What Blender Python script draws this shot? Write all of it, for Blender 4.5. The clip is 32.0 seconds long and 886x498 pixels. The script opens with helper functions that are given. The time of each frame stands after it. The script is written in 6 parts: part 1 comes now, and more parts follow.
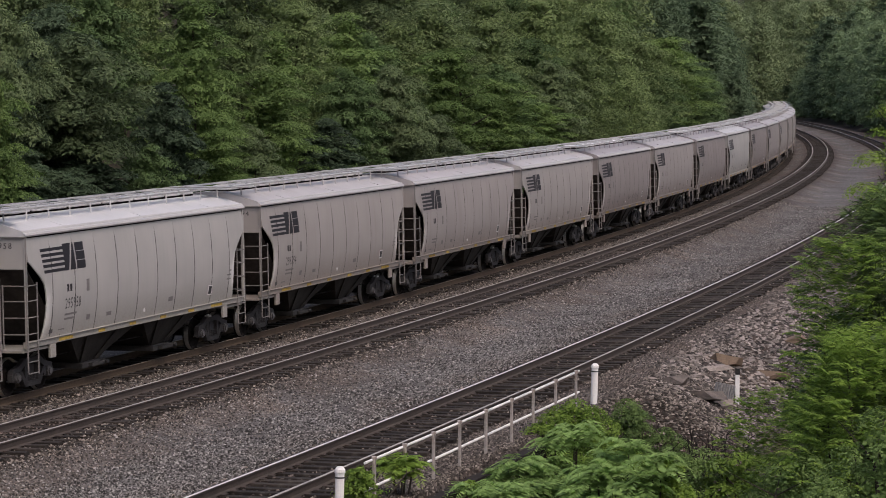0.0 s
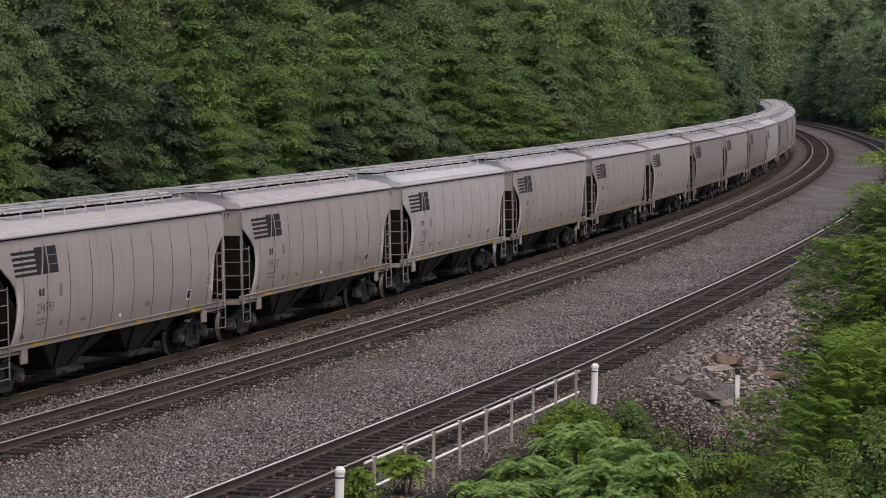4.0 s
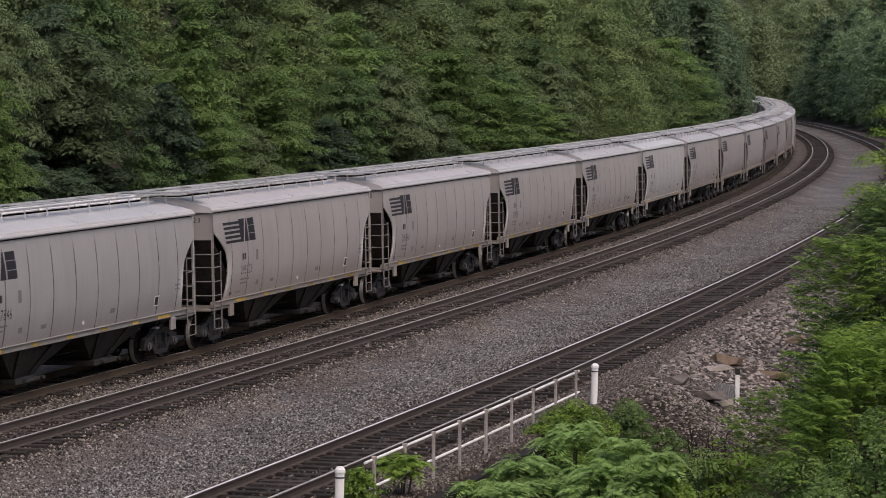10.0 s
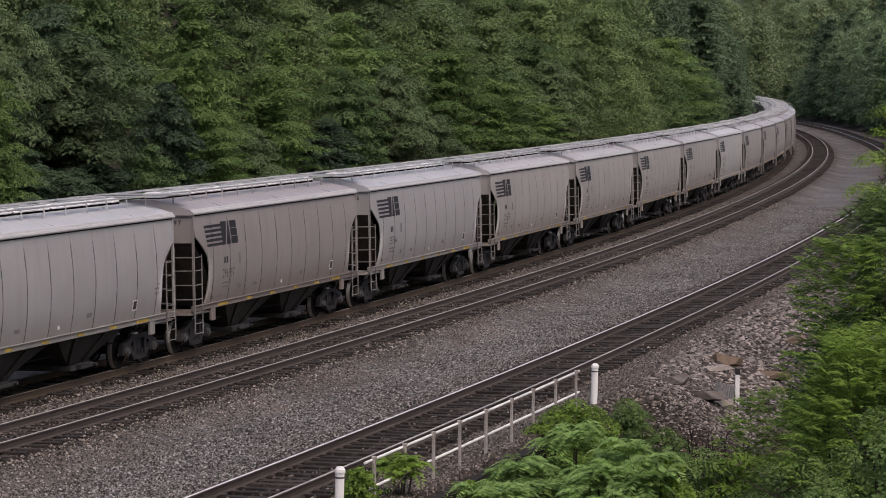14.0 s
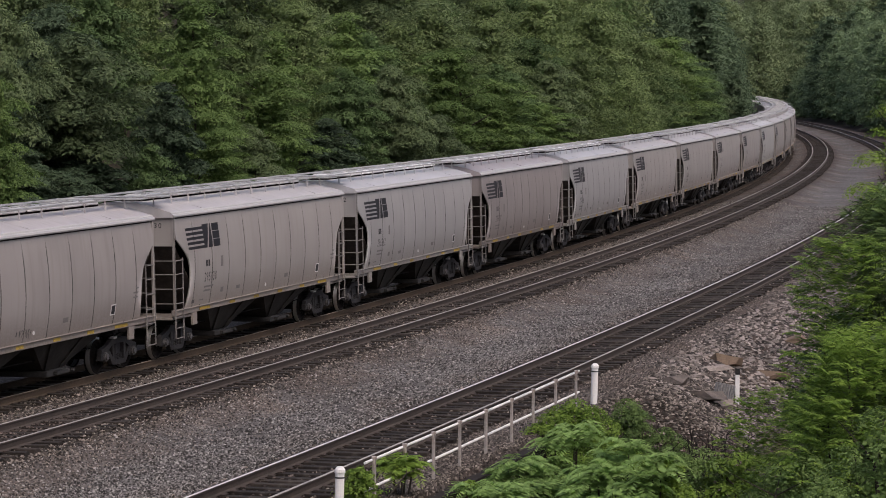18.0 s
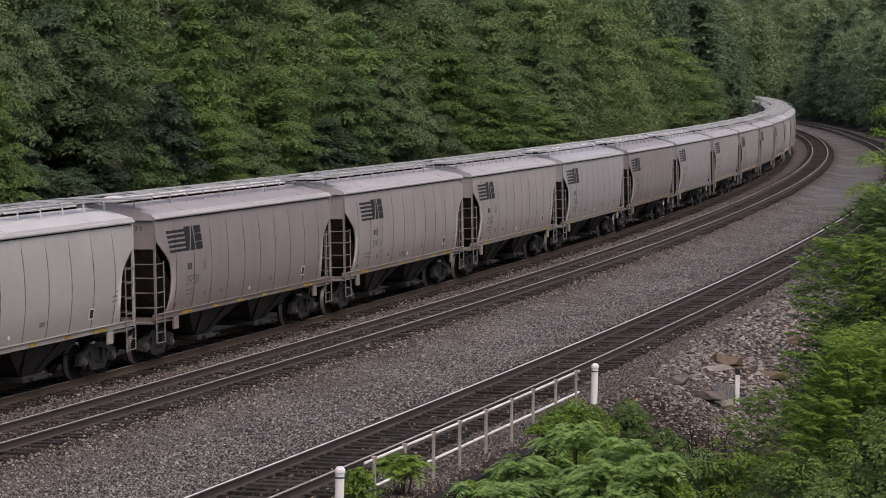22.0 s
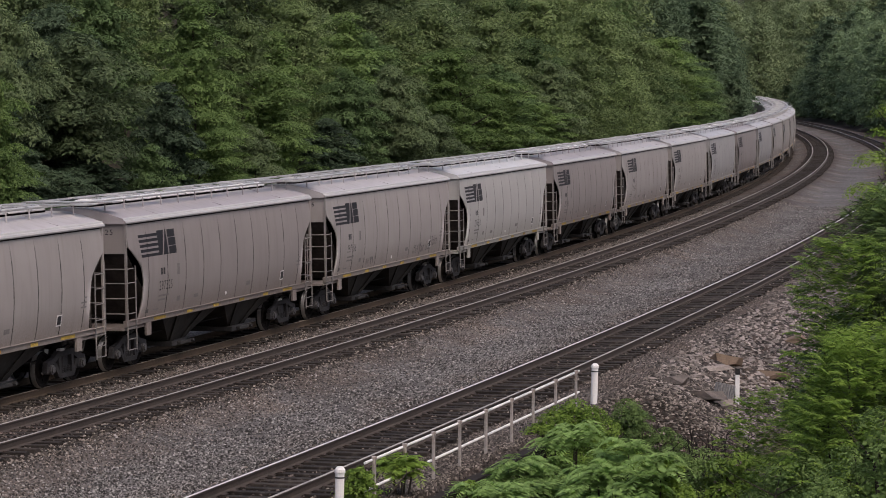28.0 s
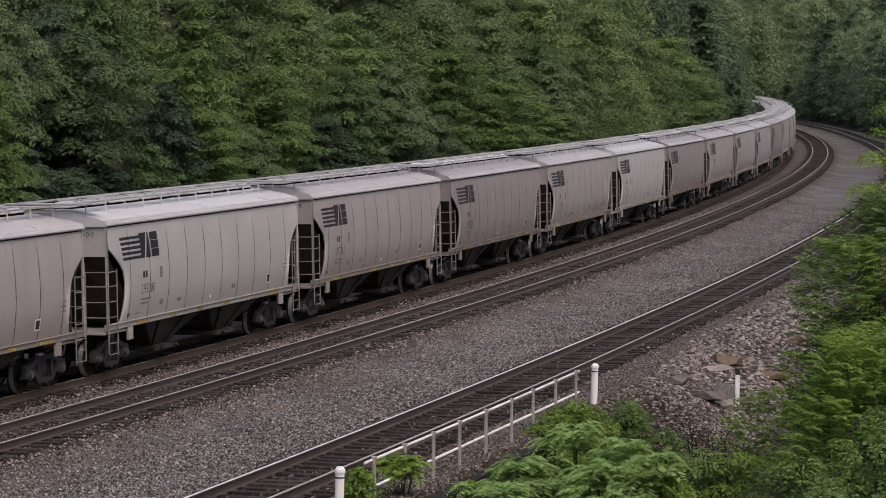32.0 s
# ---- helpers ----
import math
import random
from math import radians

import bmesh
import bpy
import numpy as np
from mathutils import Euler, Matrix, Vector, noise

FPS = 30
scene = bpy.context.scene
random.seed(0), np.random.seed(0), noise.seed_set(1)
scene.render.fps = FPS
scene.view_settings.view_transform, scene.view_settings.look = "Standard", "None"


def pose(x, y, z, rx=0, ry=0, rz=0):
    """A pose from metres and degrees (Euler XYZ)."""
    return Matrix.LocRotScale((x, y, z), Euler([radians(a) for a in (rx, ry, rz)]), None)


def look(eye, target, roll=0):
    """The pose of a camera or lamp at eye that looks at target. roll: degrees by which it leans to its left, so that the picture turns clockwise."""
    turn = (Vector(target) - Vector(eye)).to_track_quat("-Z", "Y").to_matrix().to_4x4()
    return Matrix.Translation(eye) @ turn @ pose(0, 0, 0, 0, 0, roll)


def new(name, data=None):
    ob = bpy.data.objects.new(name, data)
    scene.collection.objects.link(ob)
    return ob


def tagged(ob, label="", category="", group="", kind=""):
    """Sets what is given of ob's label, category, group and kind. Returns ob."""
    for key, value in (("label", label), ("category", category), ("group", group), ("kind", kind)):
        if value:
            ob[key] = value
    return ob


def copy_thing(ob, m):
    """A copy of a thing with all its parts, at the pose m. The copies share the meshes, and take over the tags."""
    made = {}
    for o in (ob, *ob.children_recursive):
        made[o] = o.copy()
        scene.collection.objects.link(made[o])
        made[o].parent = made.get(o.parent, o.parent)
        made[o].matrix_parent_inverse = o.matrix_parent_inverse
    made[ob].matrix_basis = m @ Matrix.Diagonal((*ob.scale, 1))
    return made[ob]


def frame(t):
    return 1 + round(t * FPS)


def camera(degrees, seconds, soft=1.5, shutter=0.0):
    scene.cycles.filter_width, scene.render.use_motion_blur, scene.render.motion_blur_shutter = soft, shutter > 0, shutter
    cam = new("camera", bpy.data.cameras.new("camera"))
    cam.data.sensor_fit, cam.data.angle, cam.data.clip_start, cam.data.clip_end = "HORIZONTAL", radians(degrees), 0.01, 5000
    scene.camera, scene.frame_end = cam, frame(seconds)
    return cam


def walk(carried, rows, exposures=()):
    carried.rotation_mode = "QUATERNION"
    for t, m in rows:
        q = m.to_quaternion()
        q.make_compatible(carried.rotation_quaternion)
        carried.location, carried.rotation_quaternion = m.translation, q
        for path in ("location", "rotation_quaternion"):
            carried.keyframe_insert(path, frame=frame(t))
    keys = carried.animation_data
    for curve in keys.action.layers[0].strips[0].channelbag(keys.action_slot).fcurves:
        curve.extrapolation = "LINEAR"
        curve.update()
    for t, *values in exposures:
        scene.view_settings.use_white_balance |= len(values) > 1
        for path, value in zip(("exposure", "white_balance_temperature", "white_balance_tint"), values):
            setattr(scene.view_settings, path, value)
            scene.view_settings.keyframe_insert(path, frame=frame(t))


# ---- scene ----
# One still camera on a hillside beside a three-track railway curve; a covered-hopper train runs away from it.
EYE = (0.0, 0.0, 7.91)
cam = camera(18.47, 32.0, soft=0.75, shutter=0.15)
HELD = look(EYE, (0, math.cos(radians(-3.7064)), EYE[2] + math.sin(radians(-3.7064))), 0.167)
walk(cam, [(0.0, HELD), (32.0, HELD)], exposures=[(0.0, 0.0, 6500, 16), (32.0, 0.0, 6500, 16)])

# ---------------------------------------------------------------- world and sun: overcast
SUN_EL, SUN_AZ = radians(55), radians(150)
world = bpy.data.worlds.new("sky_world")
world.use_nodes = True
scene.world = world
wn = world.node_tree.nodes
sky = wn.new("ShaderNodeTexSky")
sky.sky_type, sky.sun_disc = "NISHITA", False
sky.sun_elevation, sky.sun_rotation = SUN_EL, SUN_AZ
sky.air_density, sky.dust_density, sky.ozone_density = 1.0, 6.0, 1.0
wn["Background"].inputs["Strength"].default_value = 0.15
world.node_tree.links.new(sky.outputs[0], wn["Background"].inputs["Color"])
sun_data = bpy.data.lights.new("sun", "SUN")
sun_data.energy, sun_data.angle, sun_data.color = 0.45, radians(25), (1.0, 0.96, 0.9)
sun = new("sun", sun_data)
_dir = Vector((math.sin(SUN_AZ) * math.cos(SUN_EL), math.cos(SUN_AZ) * math.cos(SUN_EL), math.sin(SUN_EL)))
sun.matrix_world = look(_dir * 100, (0, 0, 0))


# ---------------------------------------------------------------- materials
def material(name, colour, rough=0.8, metal=0.0, var=0.25, scale=3.0, fine=40.0, bump=0.15, stain=None, stain_at=0.62, per_object=0.0, spec=0.3):
    """A surface with variation at two scales, an optional stain colour, and fine relief."""
    m = bpy.data.materials.new(name)
    m.use_nodes = True
    n, l = m.node_tree.nodes, m.node_tree.links
    b = n["Principled BSDF"]
    b.inputs["Metallic"].default_value = metal
    b.inputs["Specular IOR Level"].default_value = spec
    co = n.new("ShaderNodeTexCoord")
    big, small = n.new("ShaderNodeTexNoise"), n.new("ShaderNodeTexNoise")
    big.inputs["Scale"].default_value, small.inputs["Scale"].default_value = scale, fine
    big.inputs["Detail"].default_value, small.inputs["Detail"].default_value = 5, 3
    l.new(co.outputs["Object"], big.inputs["Vector"]), l.new(co.outputs["Object"], small.inputs["Vector"])
    add = n.new("ShaderNodeMath")
    add.operation = "ADD"
    l.new(big.outputs["Fac"], add.inputs[0]), l.new(small.outputs["Fac"], add.inputs[1])
    ramp = n.new("ShaderNodeMapRange")
    ramp.inputs["From Min"].default_value, ramp.inputs["From Max"].default_value = 0.6, 1.4
    ramp.inputs["To Min"].default_value, ramp.inputs["To Max"].default_value = 1 - var, 1 + var
    l.new(add.outputs[0], ramp.inputs["Value"])
    val = ramp.outputs["Result"]
    if per_object:
        oi = n.new("ShaderNodeObjectInfo")
        pr = n.new("ShaderNodeMapRange")
        pr.inputs["To Min"].default_value, pr.inputs["To Max"].default_value = 1 - per_object, 1 + per_object
        l.new(oi.outputs["Random"], pr.inputs["Value"])
        mu = n.new("ShaderNodeMath")
        mu.operation = "MULTIPLY"
        l.new(val, mu.inputs[0]), l.new(pr.outputs["Result"], mu.inputs[1])
        val = mu.outputs[0]
    sc = n.new("ShaderNodeVectorMath")
    sc.operation = "SCALE"
    sc.inputs[0].default_value = colour
    l.new(val, sc.inputs["Scale"])
    out = sc.outputs["Vector"]
    if stain:
        st = n.new("ShaderNodeTexNoise")
        st.inputs["Scale"].default_value, st.inputs["Detail"].default_value = scale * 0.7, 8
        st.inputs["Roughness"].default_value = 0.7
        l.new(co.outputs["Object"], st.inputs["Vector"])
        sr = n.new("ShaderNodeMapRange")
        sr.inputs["From Min"].default_value, sr.inputs["From Max"].default_value = stain_at - 0.1, stain_at + 0.12
        l.new(st.outputs["Fac"], sr.inputs["Value"])
        mix = n.new("ShaderNodeMix")
        mix.data_type = "RGBA"
        mix.inputs["B"].default_value = (*stain, 1)
        l.new(sr.outputs["Result"], mix.inputs["Factor"]), l.new(out, mix.inputs["A"])
        out = mix.outputs["Result"]
    l.new(out, b.inputs["Base Color"])
    rr = n.new("ShaderNodeMapRange")
    rr.inputs["To Min"].default_value, rr.inputs["To Max"].default_value = max(0.05, rough - 0.12), min(1, rough + 0.12)
    l.new(big.outputs["Fac"], rr.inputs["Value"]), l.new(rr.outputs["Result"], b.inputs["Roughness"])
    if bump:
        bp = n.new("ShaderNodeBump")
        bp.inputs["Strength"].default_value, bp.inputs["Distance"].default_value = bump, 0.02
        l.new(small.outputs["Fac"], bp.inputs["Height"]), l.new(bp.outputs["Normal"], b.inputs["Normal"])
    return m


def leaf_material(name, low, high):
    """Thin foliage: colour differs leaf by leaf and tree by tree, some light passes through."""
    m = bpy.data.materials.new(name)
    m.use_nodes = True
    n, l = m.node_tree.nodes, m.node_tree.links
    b = n["Principled BSDF"]
    geo, oi = n.new("ShaderNodeNewGeometry"), n.new("ShaderNodeObjectInfo")
    co, ns = n.new("ShaderNodeTexCoord"), n.new("ShaderNodeTexNoise")
    ns.inputs["Scale"].default_value = 0.9
    l.new(co.outputs["Object"], ns.inputs["Vector"])
    a1, a2 = n.new("ShaderNodeMath"), n.new("ShaderNodeMath")
    a1.operation, a2.operation = "MULTIPLY_ADD", "MULTIPLY_ADD"
    a1.inputs[1].default_value = 0.55
    l.new(geo.outputs["Random Per Island"], a1.inputs[0])
    l.new(ns.outputs["Fac"], a1.inputs[2])
    a2.inputs[1].default_value = 0.4
    l.new(oi.outputs["Random"], a2.inputs[0]), l.new(a1.outputs[0], a2.inputs[2])
    mr = n.new("ShaderNodeMapRange")
    mr.inputs["From Min"].default_value, mr.inputs["From Max"].default_value = 0.4, 1.4
    l.new(a2.outputs[0], mr.inputs["Value"])
    mix = n.new("ShaderNodeMix")
    mix.data_type = "RGBA"
    mix.inputs["A"].default_value, mix.inputs["B"].default_value = (*low, 1), (*high, 1)
    l.new(mr.outputs["Result"], mix.inputs["Factor"])
    l.new(mix.outputs["Result"], b.inputs["Base Color"])
    b.inputs["Roughness"].default_value = 0.7
    b.inputs["Specular IOR Level"].default_value = 0.2
    tr = n.new("ShaderNodeBsdfTranslucent")
    l.new(mix.outputs["Result"], tr.inputs["Color"])
    ms = n.new("ShaderNodeMixShader")
    ms.inputs[0].default_value = 0.38
    l.new(b.outputs[0], ms.inputs[1]), l.new(tr.outputs[0], ms.inputs[2])
    l.new(ms.outputs[0], n["Material Output"].inputs["Surface"])
    return m


def gravel_material(name, colours, stone=14.0):
    """Crushed stone: cells of several greys and browns with strong relief, and large soft patches."""
    m = bpy.data.materials.new(name)
    m.use_nodes = True
    n, l = m.node_tree.nodes, m.node_tree.links
    b = n["Principled BSDF"]
    b.inputs["Roughness"].default_value, b.inputs["Specular IOR Level"].default_value = 0.9, 0.2
    co = n.new("ShaderNodeTexCoord")
    vo = n.new("ShaderNodeTexVoronoi")
    vo.inputs["Scale"].default_value = stone
    l.new(co.outputs["Object"], vo.inputs["Vector"])
    sep = n.new("ShaderNodeSeparateColor")
    l.new(vo.outputs["Color"], sep.inputs["Color"])
    big = n.new("ShaderNodeTexNoise")
    big.inputs["Scale"].default_value, big.inputs["Detail"].default_value = 0.25, 6
    l.new(co.outputs["Object"], big.inputs["Vector"])
    mad = n.new("ShaderNodeMath")
    mad.operation = "MULTIPLY_ADD"
    mad.inputs[1].default_value = 0.7
    l.new(big.outputs["Fac"], mad.inputs[0])
    half = n.new("ShaderNodeMath")
    half.operation = "MULTIPLY_ADD"
    half.inputs[1].default_value, half.inputs[2].default_value = 0.5, -0.085
    l.new(sep.outputs["Red"], half.inputs[0]), l.new(half.outputs[0], mad.inputs[2])
    ramp = n.new("ShaderNodeValToRGB")
    ramp.color_ramp.elements[0].color, ramp.color_ramp.elements[1].color = (*colours[0], 1), (*colours[-1], 1)
    for i, c in enumerate(colours[1:-1]):
        e = ramp.color_ramp.elements.new((i + 1) / (len(colours) - 1))
        e.color = (*c, 1)
    l.new(mad.outputs[0], ramp.inputs["Fac"])
    l.new(ramp.outputs["Color"], b.inputs["Base Color"])
    bp = n.new("ShaderNodeBump")
    bp.inputs["Strength"].default_value, bp.inputs["Distance"].default_value = 0.5, 0.04
    bp.invert = True
    l.new(vo.outputs["Distance"], bp.inputs["Height"]), l.new(bp.outputs["Normal"], b.inputs["Normal"])
    return m


def ground_material():
    """One sheet: crushed stone where the bed lies, scree and leaf litter elsewhere, with ragged borders."""
    m = gravel_material("ground_stone_and_soil", [(0.02, 0.018, 0.016), (0.083, 0.076, 0.071), (0.15, 0.139, 0.131), (0.46, 0.44, 0.42)], 17.0)
    n, l = m.node_tree.nodes, m.node_tree.links
    b = n["Principled BSDF"]
    stone = b.inputs["Base Color"].links[0].from_socket
    co = n.new("ShaderNodeTexCoord")
    # reddish and bluish drifts of stone along the bed
    dr = n.new("ShaderNodeTexNoise")
    dr.inputs["Scale"].default_value, dr.inputs["Detail"].default_value = 0.35, 7
    l.new(co.outputs["Object"], dr.inputs["Vector"])
    tint = n.new("ShaderNodeValToRGB")
    tint.color_ramp.elements[0].color, tint.color_ramp.elements[1].color = (0.95, 0.84, 0.76, 1), (0.97, 1.0, 1.04, 1)
    tint.color_ramp.elements[0].position, tint.color_ramp.elements[1].position = 0.35, 0.6
    nt = n.new("ShaderNodeAttribute")
    nt.attribute_name = "grey_drift"
    dm = n.new("ShaderNodeMath")
    dm.operation = "MULTIPLY_ADD"
    dm.inputs[1].default_value = 0.3
    l.new(nt.outputs["Fac"], dm.inputs[0]), l.new(dr.outputs["Fac"], dm.inputs[2])
    l.new(dm.outputs[0], tint.inputs["Fac"])
    mul = n.new("ShaderNodeMix")
    mul.data_type, mul.blend_type = "RGBA", "MULTIPLY"
    mul.inputs["Factor"].default_value = 1.0
    l.new(stone, mul.inputs["A"]), l.new(tint.outputs["Color"], mul.inputs["B"])
    # brake dust and oil between the rails
    gr = n.new("ShaderNodeAttribute")
    gr.attribute_name = "track_grime"
    gm = n.new("ShaderNodeMix")
    gm.data_type, gm.blend_type = "RGBA", "MULTIPLY"
    gm.inputs["B"].default_value = (0.42, 0.33, 0.28, 1)
    l.new(gr.outputs["Fac"], gm.inputs["Factor"]), l.new(mul.outputs["Result"], gm.inputs["A"])
    at = n.new("ShaderNodeAttribute")
    at.attribute_name = "bed"
    ed = n.new("ShaderNodeTexNoise")
    ed.inputs["Scale"].default_value, ed.inputs["Detail"].default_value = 1.6, 8
    l.new(co.outputs["Object"], ed.inputs["Vector"])
    ad = n.new("ShaderNodeMath")
    ad.operation = "ADD"
    l.new(at.outputs["Fac"], ad.inputs[0]), l.new(ed.outputs["Fac"], ad.inputs[1])
    th = n.new("ShaderNodeMapRange")
    th.inputs["From Min"].default_value, th.inputs["From Max"].default_value = 0.92, 1.08
    l.new(ad.outputs[0], th.inputs["Value"])
    soil = n.new("ShaderNodeValToRGB")
    soil.color_ramp.elements[0].color, soil.color_ramp.elements[1].color = (0.018, 0.018, 0.011, 1), (0.05, 0.042, 0.029, 1)
    fi = n.new("ShaderNodeTexNoise")
    fi.inputs["Scale"].default_value, fi.inputs["Detail"].default_value = 5, 8
    l.new(co.outputs["Object"], fi.inputs["Vector"]), l.new(fi.outputs["Fac"], soil.inputs["Fac"])
    mx = n.new("ShaderNodeMix")
    mx.data_type = "RGBA"
    l.new(th.outputs["Result"], mx.inputs["Factor"]), l.new(soil.outputs["Color"], mx.inputs["A"]), l.new(gm.outputs["Result"], mx.inputs["B"])
    l.new(mx.outputs["Result"], b.inputs["Base Color"])
    return m


GROUND = ground_material()
STONE = material("loose_ballast_stone", (0.12, 0.114, 0.108), 0.9, var=0.3, scale=2, fine=20, spec=0.2)
RAIL_SIDE = material("rail_rust", (0.07, 0.057, 0.05), 0.85, var=0.3, scale=2, fine=30)
RAIL_ORANGE = material("rail_fresh_rust", (0.085, 0.062, 0.043), 0.9, var=0.35, scale=1.2, fine=20)
PLATE = material("tie_plate_rust", (0.06, 0.047, 0.04), 0.85, var=0.3, scale=2, fine=30)
RAIL_HEAD = material("rail_head_bright_steel", (0.72, 0.705, 0.69), 0.42, metal=0.2, var=0.1, scale=2, fine=25, bump=0.03)
RAIL_WORN = material("rail_head_worn_steel", (0.36, 0.345, 0.33), 0.8, var=0.15, scale=2, fine=25, bump=0.03, spec=0.12)
RAIL_DULL = material("rail_head_dull_steel", (0.2, 0.175, 0.15), 0.85, var=0.2, scale=2, fine=25, bump=0.03, spec=0.1)
TIE = material("creosoted_timber", (0.032, 0.026, 0.022), 0.9, var=0.4, scale=3, fine=25, bump=0.5, per_object=0.45, stain=(0.09, 0.08, 0.07), stain_at=0.66)
BARK = material("tree_bark", (0.05, 0.042, 0.034), 0.95, var=0.4, scale=4, fine=30, bump=0.7)
LEAF = [leaf_material("leaf_mid_green", (0.046, 0.082, 0.036), (0.175, 0.27, 0.105)),
        leaf_material("leaf_locust_green", (0.066, 0.113, 0.037), (0.22, 0.33, 0.105)),
        leaf_material("leaf_dull_green", (0.052, 0.079, 0.041), (0.205, 0.275, 0.13)),
        leaf_material("leaf_bright_green", (0.098, 0.168, 0.032), (0.3, 0.45, 0.085)),
        leaf_material("leaf_sumac_green", (0.13, 0.212, 0.066), (0.315, 0.48, 0.155)),
        # leaves of the far hillside, with distance haze put into the pale colour
        leaf_material("leaf_hazed_pale_green", (0.17, 0.222, 0.12), (0.3, 0.38, 0.19)),
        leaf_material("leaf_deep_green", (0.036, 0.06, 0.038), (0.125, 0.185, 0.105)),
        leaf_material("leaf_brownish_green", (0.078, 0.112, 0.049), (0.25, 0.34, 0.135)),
        # far greens paled and blued as haze; the second lifted for poorly lit trees
        leaf_material("leaf_hazed_far_green", (0.074, 0.114, 0.068), (0.155, 0.225, 0.124)),
        leaf_material("leaf_hazed_lifted_green", (0.14, 0.205, 0.115), (0.28, 0.385, 0.2))]


def by_island(mat, lo, hi, power=1.0):
    """Varies a material's colour piece by piece in a joined mesh."""
    n, l = mat.node_tree.nodes, mat.node_tree.links
    b = n["Principled BSDF"]
    src = b.inputs["Base Color"].links[0].from_socket
    g, r, v = n.new("ShaderNodeNewGeometry"), n.new("ShaderNodeMapRange"), n.new("ShaderNodeVectorMath")
    r.inputs["To Min"].default_value, r.inputs["To Max"].default_value = lo, hi
    v.operation = "SCALE"
    w = n.new("ShaderNodeMath")
    w.operation = "POWER"
    w.inputs[1].default_value = power
    l.new(g.outputs["Random Per Island"], w.inputs[0])
    l.new(w.outputs[0], r.inputs["Value"]), l.new(src, v.inputs[0]), l.new(r.outputs["Result"], v.inputs["Scale"])
    l.new(v.outputs[0], b.inputs["Base Color"])


by_island(STONE, 0.2, 3.7, 3.0)
STONE_BROWN = material("brown_crib_stone", (0.13, 0.113, 0.098), 0.9, var=0.3, scale=2, fine=20, spec=0.2)
by_island(STONE_BROWN, 0.2, 2.5, 2.2)
STONE_CRIB = material("grimy_crib_stone", (0.085, 0.07, 0.062), 0.9, var=0.3, scale=2, fine=20, spec=0.2)
by_island(STONE_CRIB, 0.25, 2.6, 2.4)


# ---------------------------------------------------------------- the curve: s stations along track 1, l metres to its outer side
STATION = 1.25
K_FAR = 0.061
_S = np.arange(-250.0, 950.0, 1.0)


def bend(m):
    """Curvature of track 1 in radians per 100 m, at m metres."""
    u = np.clip(m, -75, 190) / 100
    k = 0.0792 - 0.0032 * u + 0.0025 * u * u
    return k + (K_FAR - k) * np.clip((m - 150) / 75, 0, 1)


_k = bend(_S + 0.5) / 100
_th = np.concatenate([[0], np.cumsum(_k)[:-1]])
_th += 1.279 - _th[250]
_mid = _th + _k / 2
_X = np.concatenate([[0], np.cumsum(np.cos(_mid))[:-1]])
_Y = np.concatenate([[0], np.cumsum(np.sin(_mid))[:-1]])
_X += -9.3205 - _X[250]
_Y += 72.5594 - _Y[250]


def along(s):
    m = s * STATION
    return float(np.interp(m, _S, _X)), float(np.interp(m, _S, _Y)), float(np.interp(m, _S, _th))


def place(s, l=0.0, z=0.0):
    x, y, th = along(s)
    return Vector((x + l * math.sin(th), y - l * math.cos(th), z))


def off2(s):
    return 4.031 - 0.3353 * min(max(s * STATION, -75), 100) / 100 + 0.45 * float(smooth(90, 200, s))


def off3(s):
    u = np.clip(np.asarray(s) * STATION, -75, 275) / 100
    return 11.775 - 0.7065 * u + 0.4787 * u * u - 0.1473 * u ** 3


def sl_of(x, y):
    """Arrays of world points -> s and l."""
    s, l = np.zeros(len(x)), np.zeros(len(x))
    X, Y, T, S = _X[::3], _Y[::3], _th[::3], _S[::3]
    for a in range(0, len(x), 4000):
        px, py = x[a:a + 4000], y[a:a + 4000]
        i = np.argmin((px[:, None] - X) ** 2 + (py[:, None] - Y) ** 2, axis=1)
        dx, dy = px - X[i], py - Y[i]
        s[a:a + 4000] = (S[i] + dx * np.cos(T[i]) + dy * np.sin(T[i])) / STATION
        l[a:a + 4000] = dx * np.sin(T[i]) - dy * np.cos(T[i])
    return s, l


def smooth(a, b, x):
    t = np.clip((x - a) / (b - a), 0, 1)
    return t * t * (3 - 2 * t)


